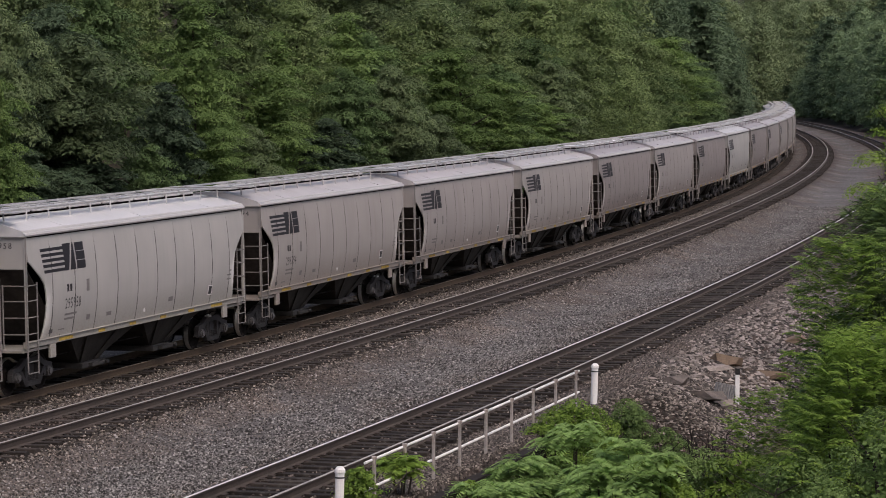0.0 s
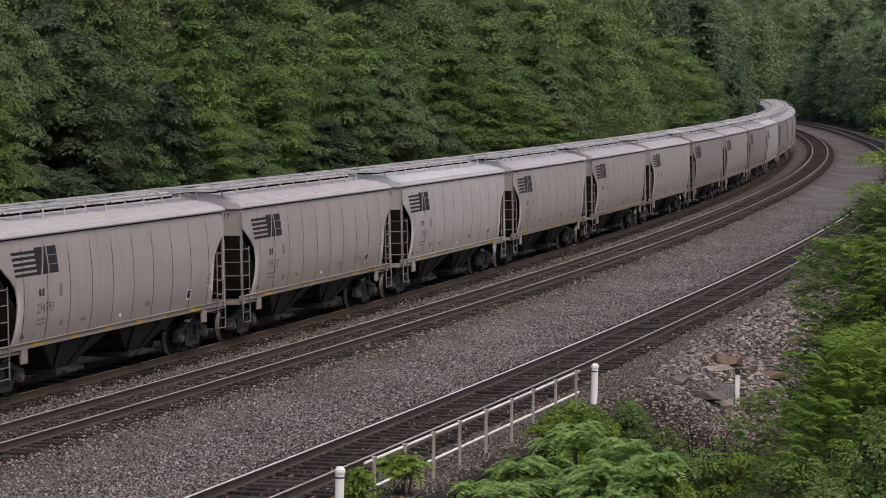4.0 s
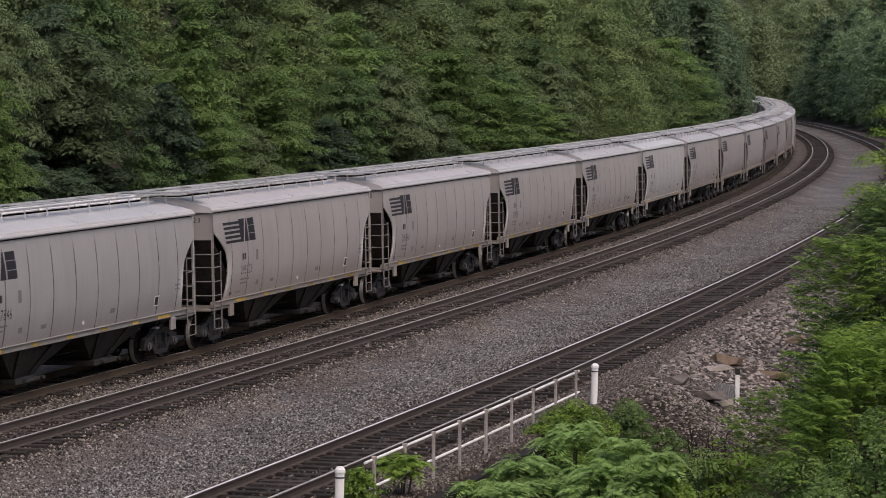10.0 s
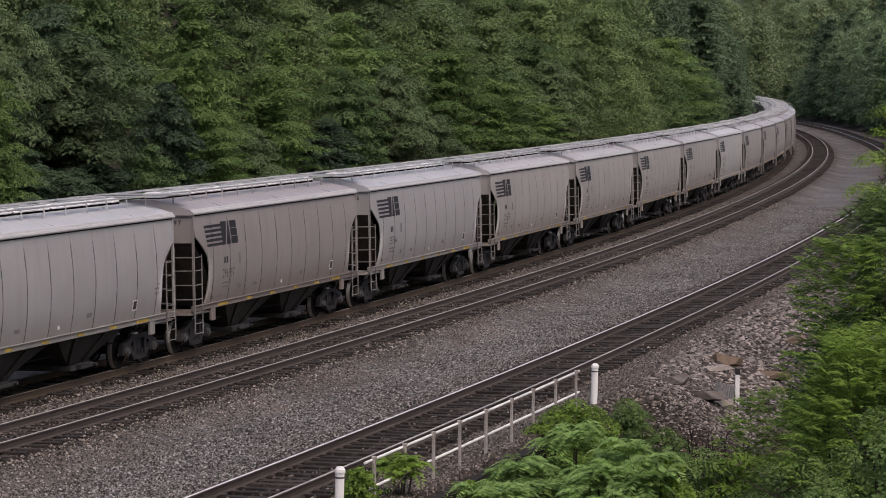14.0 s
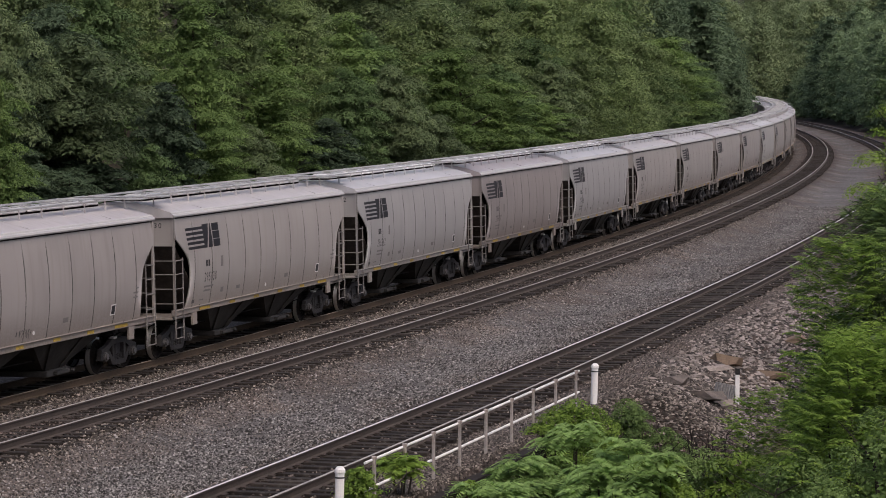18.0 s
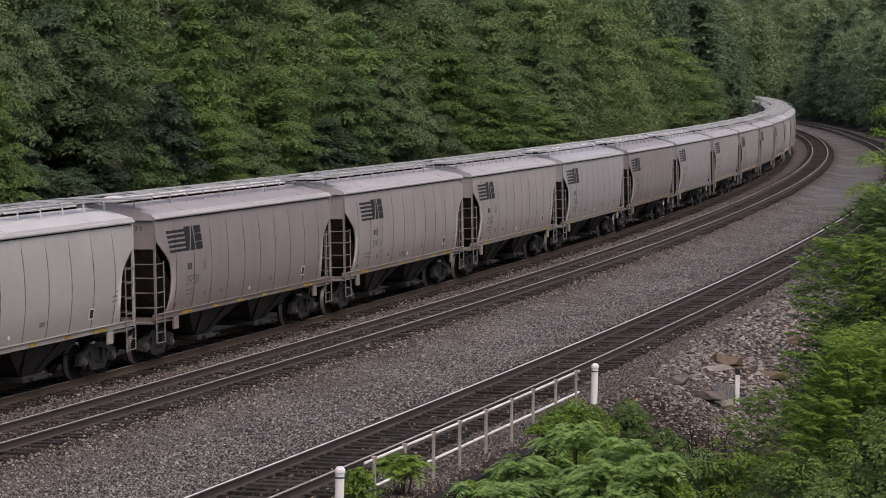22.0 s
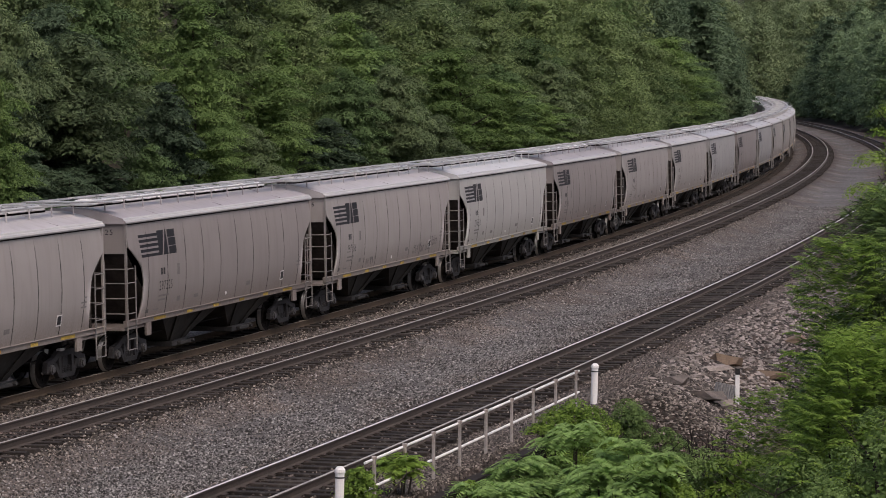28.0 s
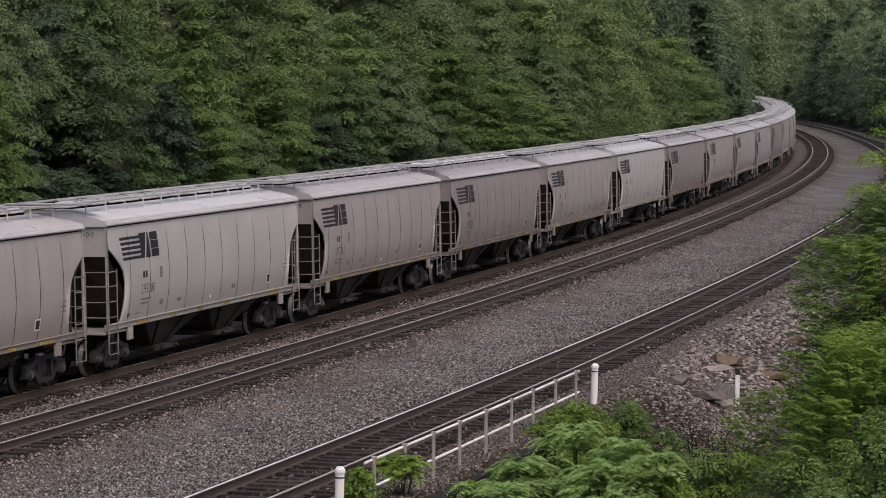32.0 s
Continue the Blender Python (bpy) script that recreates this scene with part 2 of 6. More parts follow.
def ground_z(x, y):
    """Height of the land: level ballast bed, wooded hill inside the curve, gully and camera's bank outside it, and an
    unseen rise added behind the camera.
    """
    x, y = np.asarray(x, float), np.asarray(y, float)
    s, l = sl_of(x, y)
    d3 = off3(s)
    z = np.full(len(x), -0.25)
    d2 = np.array([off2(a) for a in s])
    z += 0.15 * (smooth(d2 - 2.2, d2 - 1.4, l) - smooth(d2 + 1.4, d2 + 2.6, l)) + 0.115 * smooth(d3 - 2.4, d3 - 1.5, l)
    z -= 0.13 * smooth(d2 + 1.6, d2 + 3.2, l) * (1 - smooth(d3 - 3.0, d3 - 1.6, l))
    z += 0.02 * np.sin(x * 0.9) * np.sin(y * 0.7)
    # inside the curve: shallow ditch, then the hill
    z -= 0.5 * smooth(-3.2, -5.0, l)
    hill = np.clip(-l - 6.5, 0, None)
    z += 34 * (1 - np.exp(-hill / 55)) + 0.5 * np.sin(x * 0.21 + 1) * np.sin(y * 0.17) * smooth(0, 6, hill)
    # outside: the bed falls into a gully near the camera, and rises into woods farther off
    o = l - d3 - 2.7
    near = 1 - smooth(55, 95, s)
    bridge = 1 - smooth(-2.5, 0.5, s)
    drop = (-3.6 * smooth(0, 7, o) * (1 - bridge) - 3.2 * smooth(0.0, 0.5, o) * bridge) * near - 0.5 * smooth(0, 2, o) * (1 - near)
    rise = 26 * (1 - np.exp(-np.clip(o - 4, 0, None) / 45)) * (1 - near)
    z += drop + rise
    dist = np.hypot(x, y)
    bank = 6.2 - 0.42 * np.clip(dist - 2.0, 0, None)
    # unseen rise behind the camera, added to block sky light from the cars
    bank = np.where(y < 0, 6.2 + 22 * smooth(4, 70, dist), bank)
    return np.where((o > 0) & (bank > z), bank, z)


# ---------------------------------------------------------------- mesh helpers
def mesh_of(name, verts, faces, mats, smooth_all=False, index=None):
    me = bpy.data.meshes.new(name)
    me.from_pydata([tuple(v) for v in verts], [], [tuple(f) for f in faces])
    for m in mats if isinstance(mats, (list, tuple)) else [mats]:
        me.materials.append(m)
    if index is not None:
        me.polygons.foreach_set("material_index", np.asarray(index, dtype=np.int32))
    if smooth_all:
        me.polygons.foreach_set("use_smooth", np.ones(len(me.polygons), dtype=bool))
    me.update()
    return me


def quads_mesh(name, pts, mat):
    """n x 4 x 3 array of corners -> a mesh of loose quads."""
    n = len(pts)
    me = bpy.data.meshes.new(name)
    me.vertices.add(n * 4)
    me.vertices.foreach_set("co", pts.reshape(-1).astype(np.float32))
    me.loops.add(n * 4)
    me.loops.foreach_set("vertex_index", np.arange(n * 4, dtype=np.int32))
    me.polygons.add(n)
    me.polygons.foreach_set("loop_start", np.arange(0, n * 4, 4, dtype=np.int32))
    me.polygons.foreach_set("loop_total", np.full(n, 4, dtype=np.int32))
    me.materials.append(mat)
    me.update(calc_edges=True)
    return me


def part(name, data, mat, parent=None, label="", m=None):
    """Links a bmesh or a mesh as one object under a thing or a part."""
    if isinstance(data, bmesh.types.BMesh):
        me = bpy.data.meshes.new(name)
        data.to_mesh(me)
        data.free()
        me.materials.append(mat)
        data = me
    ob = new(name, data)
    if parent:
        ob.parent = parent
    if m is not None:
        ob.matrix_basis = m
    if label:
        ob["label"] = label
    return ob


def thing(name, label, category, m=None, group="", kind=""):
    e = new(name)
    e.empty_display_size = 0.1
    if m is not None:
        e.matrix_basis = m
    return tagged(e, label, category, group, kind)


def box(bm, x0, x1, y0, y1, z0, z1, bevel=0.0):
    r = bmesh.ops.create_cube(bm, size=1, matrix=Matrix.Translation(((x0 + x1) / 2, (y0 + y1) / 2, (z0 + z1) / 2)) @ Matrix.Diagonal((x1 - x0, y1 - y0, z1 - z0, 1)))
    if bevel:
        es = {e for v in r["verts"] for e in v.link_edges}
        bmesh.ops.bevel(bm, geom=list(es), offset=bevel, segments=1, affect="EDGES")
    return bm


def rod(bm, a, b, r, seg=6, r2=None):
    a, b = Vector(a), Vector(b)
    d = b - a
    m = Matrix.Translation((a + b) / 2) @ d.to_track_quat("Z", "Y").to_matrix().to_4x4()
    bmesh.ops.create_cone(bm, cap_ends=True, segments=seg, radius1=r, radius2=r if r2 is None else r2, depth=d.length, matrix=m)
    return bm


def prism(bm, outline, y0, y1):
    """An outline in x, z pushed from y0 to y1."""
    a = [bm.verts.new((x, y0, z)) for x, z in outline]
    b = [bm.verts.new((x, y1, z)) for x, z in outline]
    bm.faces.new(a), bm.faces.new(b[::-1])
    for i in range(len(a)):
        j = (i + 1) % len(a)
        bm.faces.new((a[j], a[i], b[i], b[j]))
    bmesh.ops.recalc_face_normals(bm, faces=bm.faces[:])
    return bm


def sweep(name, profile, s0, s1, step, off, mats, index, z=0.0, cant=0.0):
    """Runs a closed profile of (lateral, height) along a track; cant in metres over the gauge."""
    ss = np.arange(s0, s1 + step, step)
    verts, faces, idx, n = [], [], [], len(profile)
    for s in ss:
        o = off(s)
        for a, h in profile:
            verts.append(place(s, o + a, z + h + cant * a / 1.5))
    for i in range(len(ss) - 1):
        for j in range(n):
            k = (j + 1) % n
            faces.append((i * n + j, i * n + k, (i + 1) * n + k, (i + 1) * n + j))
            idx.append(index[j])
    return mesh_of(name, verts, faces, mats, index=idx)


# ---------------------------------------------------------------- ground sheet
def build_ground():
    def axis(cuts):
        return np.unique(np.concatenate([np.arange(a, b, st) for a, b, st in cuts]))
    xs = axis([(-2500, -300, 180), (-300, -60, 8), (-60, -24, 0.8), (-24, 40, 0.45), (40, 70, 0.8), (70, 300, 8), (300, 2600, 180)])
    ys = axis([(-2200, -100, 180), (-100, 20, 6), (20, 46, 0.8), (46, 142, 0.5), (142, 170, 0.8), (170, 360, 3), (360, 720, 12), (720, 3000, 180)])
    gx, gy = np.meshgrid(xs, ys)
    gz = ground_z(gx.ravel(), gy.ravel())
    nx, ny = len(xs), len(ys)
    v = np.stack([gx.ravel(), gy.ravel(), gz], 1)
    i = np.arange(nx * ny).reshape(ny, nx)
    f = np.stack([i[:-1, :-1].ravel(), i[:-1, 1:].ravel(), i[1:, 1:].ravel(), i[1:, :-1].ravel()], 1)
    s, l = sl_of(v[:, 0], v[:, 1])
    d3 = off3(s)
    bed = np.minimum(smooth(-6.2, -4.4, l), 1 - smooth(d3 + 5.0, d3 + 8.5, l)) * (s < 480)
    me = mesh_of("ground", v, f, GROUND, True)
    at = me.attributes.new("bed", "FLOAT", "POINT")
    at.data.foreach_set("value", bed.astype(np.float32))
    d2 = np.array([off2(a) for a in s])
    near = np.minimum.reduce([np.abs(l), np.abs(l - d2), np.abs(l - d3)])
    gd = me.attributes.new("grey_drift", "FLOAT", "POINT")
    gd.data.foreach_set("value", (smooth(2.4, 4.2, near) * (l > 0) * (l < d3)).astype(np.float32))
    gr = me.attributes.new("track_grime", "FLOAT", "POINT")
    gr.data.foreach_set("value", np.maximum(1 - smooth(0.9, 2.3, near), 0.55 * smooth(0.9, 1.6, l - d3) + 0.35 * smooth(2.3, 3.0, l - d3)).astype(np.float32))
    tagged(new("ground", me), "grey crushed-stone track bed and dark wooded slopes", "ground", kind="structure")


build_ground()

# ---------------------------------------------------------------- tracks
RAIL_PROFILE = [(-0.036, 0.0), (0.036, 0.0), (0.038, -0.03), (0.012, -0.045), (0.012, -0.15), (0.07, -0.172), (0.07, -0.185), (-0.07, -0.185), (-0.07, -0.172), (-0.012, -0.15), (-0.012, -0.045), (-0.038, -0.03)]
RAIL_INDEX = [1, 0, 0, 0, 0, 0, 0, 0, 0, 0, 0, 0]
TRACKS = [(lambda s: 0.0, 0.0, 0.03, -48, 330, [RAIL_ORANGE, RAIL_DULL]), (off2, 0.154, 0.045, -48, 330, [RAIL_SIDE, RAIL_WORN]), (off3, 0.12, 0.015, -40, 330, [RAIL_SIDE, RAIL_HEAD])]


def build_track(k, off, z, cant, s0, s1, steel):
    tr = thing("railway_track", "rusty steel rails on dark wooden sleepers in ballast", "railway track", group="railway tracks")
    for side in (-1, 1):
        part("rail", sweep("rail", RAIL_PROFILE, s0, s1, 2.0, lambda s: off(s) + side * 0.752, [steel[0], steel[1] if k < 2 or side < 0 else RAIL_WORN], RAIL_INDEX, z + side * cant / 2), None, tr, "worn steel rail with a bright head")
    # sleepers: singly where the camera sees them well, joined beyond
    bm = box(bmesh.new(), -0.115, 0.115, -1.3, 1.3, -0.37, -0.188, 0.012)
    bmesh.ops.triangulate(bm, faces=[f for f in bm.faces if len(f.verts) > 4])
    me = bpy.data.meshes.new("sleeper")
    bm.to_mesh(me)
    bm.free()
    me.materials.append(TIE)
    rng = np.random.default_rng(40 + k)
    co = np.array([v.co for v in me.vertices])
    pol = [list(p.vertices) for p in me.polygons]
    verts, faces = [], []
    for i, s in enumerate(np.arange(-20, 300, 0.408)):
        x, y, th = along(s)
        p = place(s, off(s) + rng.normal() * 0.04, z + rng.normal() * 0.012)
        m = Matrix.Translation(p) @ Matrix.Rotation(th + rng.normal() * 0.015, 4, "Z") @ Matrix.Rotation(-cant / 1.5, 4, "X")
        if i < 260:
            part("sleeper", me, None, tr, "", m)
        else:
            r = np.array(m.to_3x3())
            n = len(verts)
            verts += [tuple(q) for q in co @ r.T + np.array(p)]
            faces += [[a + n for a in f] for f in pol]
    tagged(part("far_sleepers", mesh_of("far_sleepers", verts, faces, TIE), None, tr), kind="stuff")
    # fastening plates under the rails
    verts, faces = [], []
    for s in np.arange(-20, 95, 0.408):
        x, y, th = along(s)
        for side in (-1, 1):
            o = off(s) + side * 0.752
            zz = z + side * cant / 2 - 0.183
            n = len(verts)
            for h in (0.0, 0.016):
                for a, b in ((-0.09, -0.17), (0.09, -0.17), (0.09, 0.17), (-0.09, 0.17)):
                    verts.append(place(s + a / STATION, o + b, zz + h))
            faces += [(n + 4, n + 5, n + 6, n + 7)] + [(n + j, n + (j + 1) % 4, n + 4 + (j + 1) % 4, n + 4 + j) for j in range(4)]
    tagged(part("tie_plates", mesh_of("tie_plates", verts, faces, PLATE), None, tr, "rusty steel plates"), kind="stuff")
    return tr


for k, t in enumerate(TRACKS):
    build_track(k, *t)

# ---------------------------------------------------------------- covered hopper cars
# x forward, the camera's side at -y, z from the rail head
L_CAR, TRUCK_AT, HALF = 16.0, 6.0, 5.855
V0, ACC = 7.5941, 0.0034
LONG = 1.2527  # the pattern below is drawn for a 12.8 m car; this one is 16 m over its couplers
SIDE_Z = [1.36, 1.5, 1.7, 1.9, 2.1, 2.3, 2.5, 2.7, 2.9, 3.1, 3.3, 3.6, 3.80, 3.93]
SIDE_Y = [1.49, 1.525, 1.56, 1.59, 1.61, 1.622, 1.627, 1.625, 1.617, 1.605, 1.588, 1.553, 1.52, 1.495]
END_Z = [1.36, 1.5, 1.7, 1.9, 2.1, 2.3, 2.5, 2.7, 2.8, 2.9, 3.1, 3.3, 3.93]
END_X = [5.14, 5.1, 5.06, 5.04, 5.03, 5.03, 5.06, 5.12, 5.2, 5.29, 5.52, 5.76, 5.80]


def half_width(z):
    return float(np.interp(z, SIDE_Z, SIDE_Y))


def end_x(z):
    return float(np.interp(z, END_Z, END_X))


def car_paint(name, colour, dirt, streak, rough=0.55):
    """Faded paint with rain streaks, dust along the bottom edge and faint patches."""
    m = bpy.data.materials.new(name)
    m.use_nodes = True
    n, l = m.node_tree.nodes, m.node_tree.links
    b = n["Principled BSDF"]
    b.inputs["Roughness"].default_value, b.inputs["Specular IOR Level"].default_value = rough, 0.35
    co, oi = n.new("ShaderNodeTexCoord"), n.new("ShaderNodeObjectInfo")
    shift = n.new("ShaderNodeVectorMath")
    shift.operation = "MULTIPLY_ADD"
    shift.inputs[1].default_value = (0, 30, 0)
    l.new(oi.outputs["Random"], shift.inputs[0]), l.new(co.outputs["Object"], shift.inputs[2])
    mp = n.new("ShaderNodeMapping")
    mp.inputs["Scale"].default_value = (3.0, 1.0, 0.3)
    l.new(shift.outputs[0], mp.inputs["Vector"])
    st, pt, fn = n.new("ShaderNodeTexNoise"), n.new("ShaderNodeTexNoise"), n.new("ShaderNodeTexNoise")
    for t, sc, de in ((st, 1.6, 6), (pt, 0.7, 5), (fn, 22, 4)):
        t.inputs["Scale"].default_value, t.inputs["Detail"].default_value = sc, de
    l.new(mp.outputs[0], st.inputs["Vector"]), l.new(shift.outputs[0], pt.inputs["Vector"]), l.new(shift.outputs[0], fn.inputs["Vector"])
    def rng_(src, lo, hi, a, c):
        r = n.new("ShaderNodeMapRange")
        r.inputs["From Min"].default_value, r.inputs["From Max"].default_value = lo, hi
        r.inputs["To Min"].default_value, r.inputs["To Max"].default_value = a, c
        l.new(src, r.inputs["Value"])
        return r.outputs["Result"]
    def mix(fac, a, c):
        x = n.new("ShaderNodeMix")
        x.data_type = "RGBA"
        l.new(fac, x.inputs["Factor"]), l.new(a, x.inputs["A"])
        x.inputs["B"].default_value = (*c, 1)
        return x.outputs["Result"]
    base = n.new("ShaderNodeVectorMath")
    base.operation = "SCALE"
    base.inputs[0].default_value = colour
    l.new(rng_(pt.outputs["Fac"], 0.3, 0.7, 0.93, 1.06), base.inputs["Scale"])
    out = mix(rng_(st.outputs["Fac"], 0.5, 0.85, 0.0, streak), base.outputs[0], dirt)
    sep = n.new("ShaderNodeSeparateXYZ")
    l.new(co.outputs["Object"], sep.inputs[0])
    low = rng_(sep.outputs["Z"], 2.1, 1.3, 0.0, 0.75)
    mu = n.new("ShaderNodeMath")
    mu.operation = "MULTIPLY"
    l.new(low, mu.inputs[0]), l.new(rng_(fn.outputs["Fac"], 0.35, 0.65, 0.35, 1.0), mu.inputs[1])
    out = mix(mu.outputs[0], out, (dirt[0] * 0.8, dirt[1] * 0.7, dirt[2] * 0.62))
    l.new(out, b.inputs["Base Color"])
    bp = n.new("ShaderNodeBump")
    bp.inputs["Strength"].default_value, bp.inputs["Distance"].default_value = 0.05, 0.03
    l.new(pt.outputs["Fac"], bp.inputs["Height"]), l.new(bp.outputs["Normal"], b.inputs["Normal"])
    return m


# grime in the welds; under the eave it paints the shadow line
SEAM_EAVE_DARK = material("seam_grime_eave_shade", (0.016, 0.0145, 0.0135), 0.9, var=0.4, scale=2, fine=12)
UNDER = material("underframe_near_black", (0.009, 0.008, 0.0075), 0.95, spec=0.1, var=0.4, scale=1.5, fine=12, stain=(0.04, 0.035, 0.031), stain_at=0.64)
# shade of the car's end openings put into this dark, grimy colour
SLOPE = material("slope_sheet_shade_grime", (0.075, 0.064, 0.057), 0.85, var=0.35, scale=1.2, fine=10, stain=(0.03, 0.026, 0.023), stain_at=0.55)
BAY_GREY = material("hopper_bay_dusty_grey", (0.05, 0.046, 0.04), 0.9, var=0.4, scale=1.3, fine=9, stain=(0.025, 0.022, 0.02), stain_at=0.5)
OUTLET = material("outlet_dusty_steel", (0.05, 0.048, 0.047), 0.7, var=0.35, scale=3, fine=15)
TRUCK = material("truck_cast_steel", (0.04, 0.038, 0.039), 0.75, var=0.4, scale=4, fine=20, bump=0.3)
CAP = material("bearing_cap_steel", (0.12, 0.115, 0.115), 0.6, metal=0.2, var=0.3, scale=6, fine=30)
# wheels near black: the shade under the car is painted into them
WHEEL = material("wheel_shaded_grimy_steel", (0.013, 0.011, 0.01), 0.85, var=0.35, scale=3, fine=14, spec=0.1, stain=(0.03, 0.026, 0.023), stain_at=0.66)
TREAD = material("wheel_tread_steel", (0.55, 0.54, 0.53), 0.35, metal=0.8, var=0.15, scale=3, fine=20, bump=0.03)
GALV = material("galvanised_grating", (0.45, 0.45, 0.445), 0.5, metal=0.4, var=0.3, scale=3, fine=30)
# eave highlight put into the colour, paler than the roof below it
EAVE_HIGHLIGHT = material("eave_pale_paint", (0.5, 0.49, 0.48), 0.4, var=0.1, scale=2, fine=12, bump=0.03, spec=0.5)
HATCH_WHITE = material("hatch_cover_white_gloss", (0.78, 0.78, 0.77), 0.25, var=0.12, scale=2, fine=14, bump=0.02, spec=0.7)
HATCH = material("hatch_cover_fibreglass", (0.5, 0.5, 0.49), 0.3, var=0.2, scale=2, fine=14, bump=0.03, spec=0.7, stain=(0.2, 0.19, 0.18), stain_at=0.6)
INK = material("dark_stencil_paint", (0.022, 0.022, 0.026), 0.6, var=0.3, scale=3, fine=20, bump=0.0)
FAINT = material("faded_stencil_paint", (0.19, 0.18, 0.175), 0.7, var=0.3, scale=8, fine=40, bump=0.0)
SCRAWL = material("grey_scrawl_paint", (0.085, 0.08, 0.08), 0.7, var=0.4, scale=5, fine=30, bump=0.0)
YELLOW = material("yellow_reflective_tape", (0.44, 0.3, 0.06), 0.6, var=0.5, scale=6, fine=40, bump=0.0, per_object=0.3)
WHITE_TAG = material("white_tag", (0.75, 0.74, 0.72), 0.6, var=0.1)
RUNG = material("ladder_grimy_paint", (0.2, 0.188, 0.18), 0.7, var=0.3, scale=3, fine=20)
HOSE = material("black_rubber_hose", (0.02, 0.02, 0.02), 0.7, var=0.2)

TONES = {"white": ((0.42, 0.41, 0.395), (0.32, 0.335, 0.31), 0.35, "fairly clean off-white curved-side covered hopper car"),
         "cool": ((0.345, 0.337, 0.333), (0.265, 0.265, 0.255), 0.45, "pale cool-grey curved-side covered hopper car"),
         "cream": ((0.35, 0.328, 0.312), (0.27, 0.245, 0.22), 0.5, "dusty cream-grey curved-side covered hopper car"),
         "warm": ((0.335, 0.31, 0.297), (0.235, 0.21, 0.19), 0.55, "weathered warm-grey curved-side covered hopper car"),
         "brown": ((0.275, 0.248, 0.24), (0.2, 0.175, 0.16), 0.6, "grimy brown-grey curved-side covered hopper car")}


def decal(bm, corners, lift=0.004, side=-1, steps=1):
    """A patch lying on the curved side: outline corners in x, z (a quad), split into steps by height."""
    (a, b, c, d) = corners
    rows = []
    for i in range(steps + 1):
        f = i / steps
        row = []
        for p, q in ((a, d), (b, c)):
            x, z = p[0] + (q[0] - p[0]) * f, p[1] + (q[1] - p[1]) * f
            row.append(bm.verts.new((x, side * (half_width(z) + lift), z)))
        rows.append(row)
    for i in range(steps):
        bm.faces.new((rows[i][0], rows[i][1], rows[i + 1][1], rows[i + 1][0]))


def rect(bm, x0, x1, z0, z1, lift=0.004, lean=0.0, steps=1):
    decal(bm, [(x0 - lean, z0), (x1 - lean, z0), (x1, z1), (x0, z1)], lift, steps=steps)


def panel_mesh(i, side, mats):
    cuts = np.linspace(-5.8, 5.8, 12)
    wob = np.random.default_rng(60 + i)
    verts, faces, n = [], [], 4
    # sheets stop at 3.862, baring the dark sheet as the eave's painted shadow
    for z in SIDE_Z[:-1] + [3.862]:
        e = end_x(z)
        # the welds close up under the eave and wander a little
        gap = 0.0165 * min(1.0, max(0.1, (3.8 - z) / 0.3))
        a, b = cuts[i] + gap * wob.uniform(0.6, 1.3), cuts[i + 1] - gap * wob.uniform(0.6, 1.3)
        for j in range(n):
            f = j / (n - 1)
            x = a + (b - a) * f
            # sheets belly out a little between the welds
            verts.append((max(-e, min(e, x)), side * (half_width(z) + 0.0003 * math.sin(math.pi * f)), z))
    rows = len(SIDE_Z)
    for r in range(rows - 1):
        for j in range(n - 1):
            q = (r * n + j, r * n + j + 1, (r + 1) * n + j + 1, (r + 1) * n + j)
            faces.append(q if side < 0 else q[::-1])
    m = len(verts)
    front = list(verts)
    verts += [(x, y - side * 0.03, z) for x, y, z in front]
    faces += [tuple(k + m for k in f[::-1]) for f in faces]
    # the rim has corners of its own, so that its edges stay sharp
    for j in (0, n - 1):
        for r in range(rows - 1):
            k = len(verts)
            for q in (r * n + j, (r + 1) * n + j):
                x, y, z = front[q]
                verts += [(x, y, z), (x, y - side * 0.03, z)]
            faces.append((k, k + 2, k + 3, k + 1))
    return mesh_of("side_panel", verts, faces, mats, True)


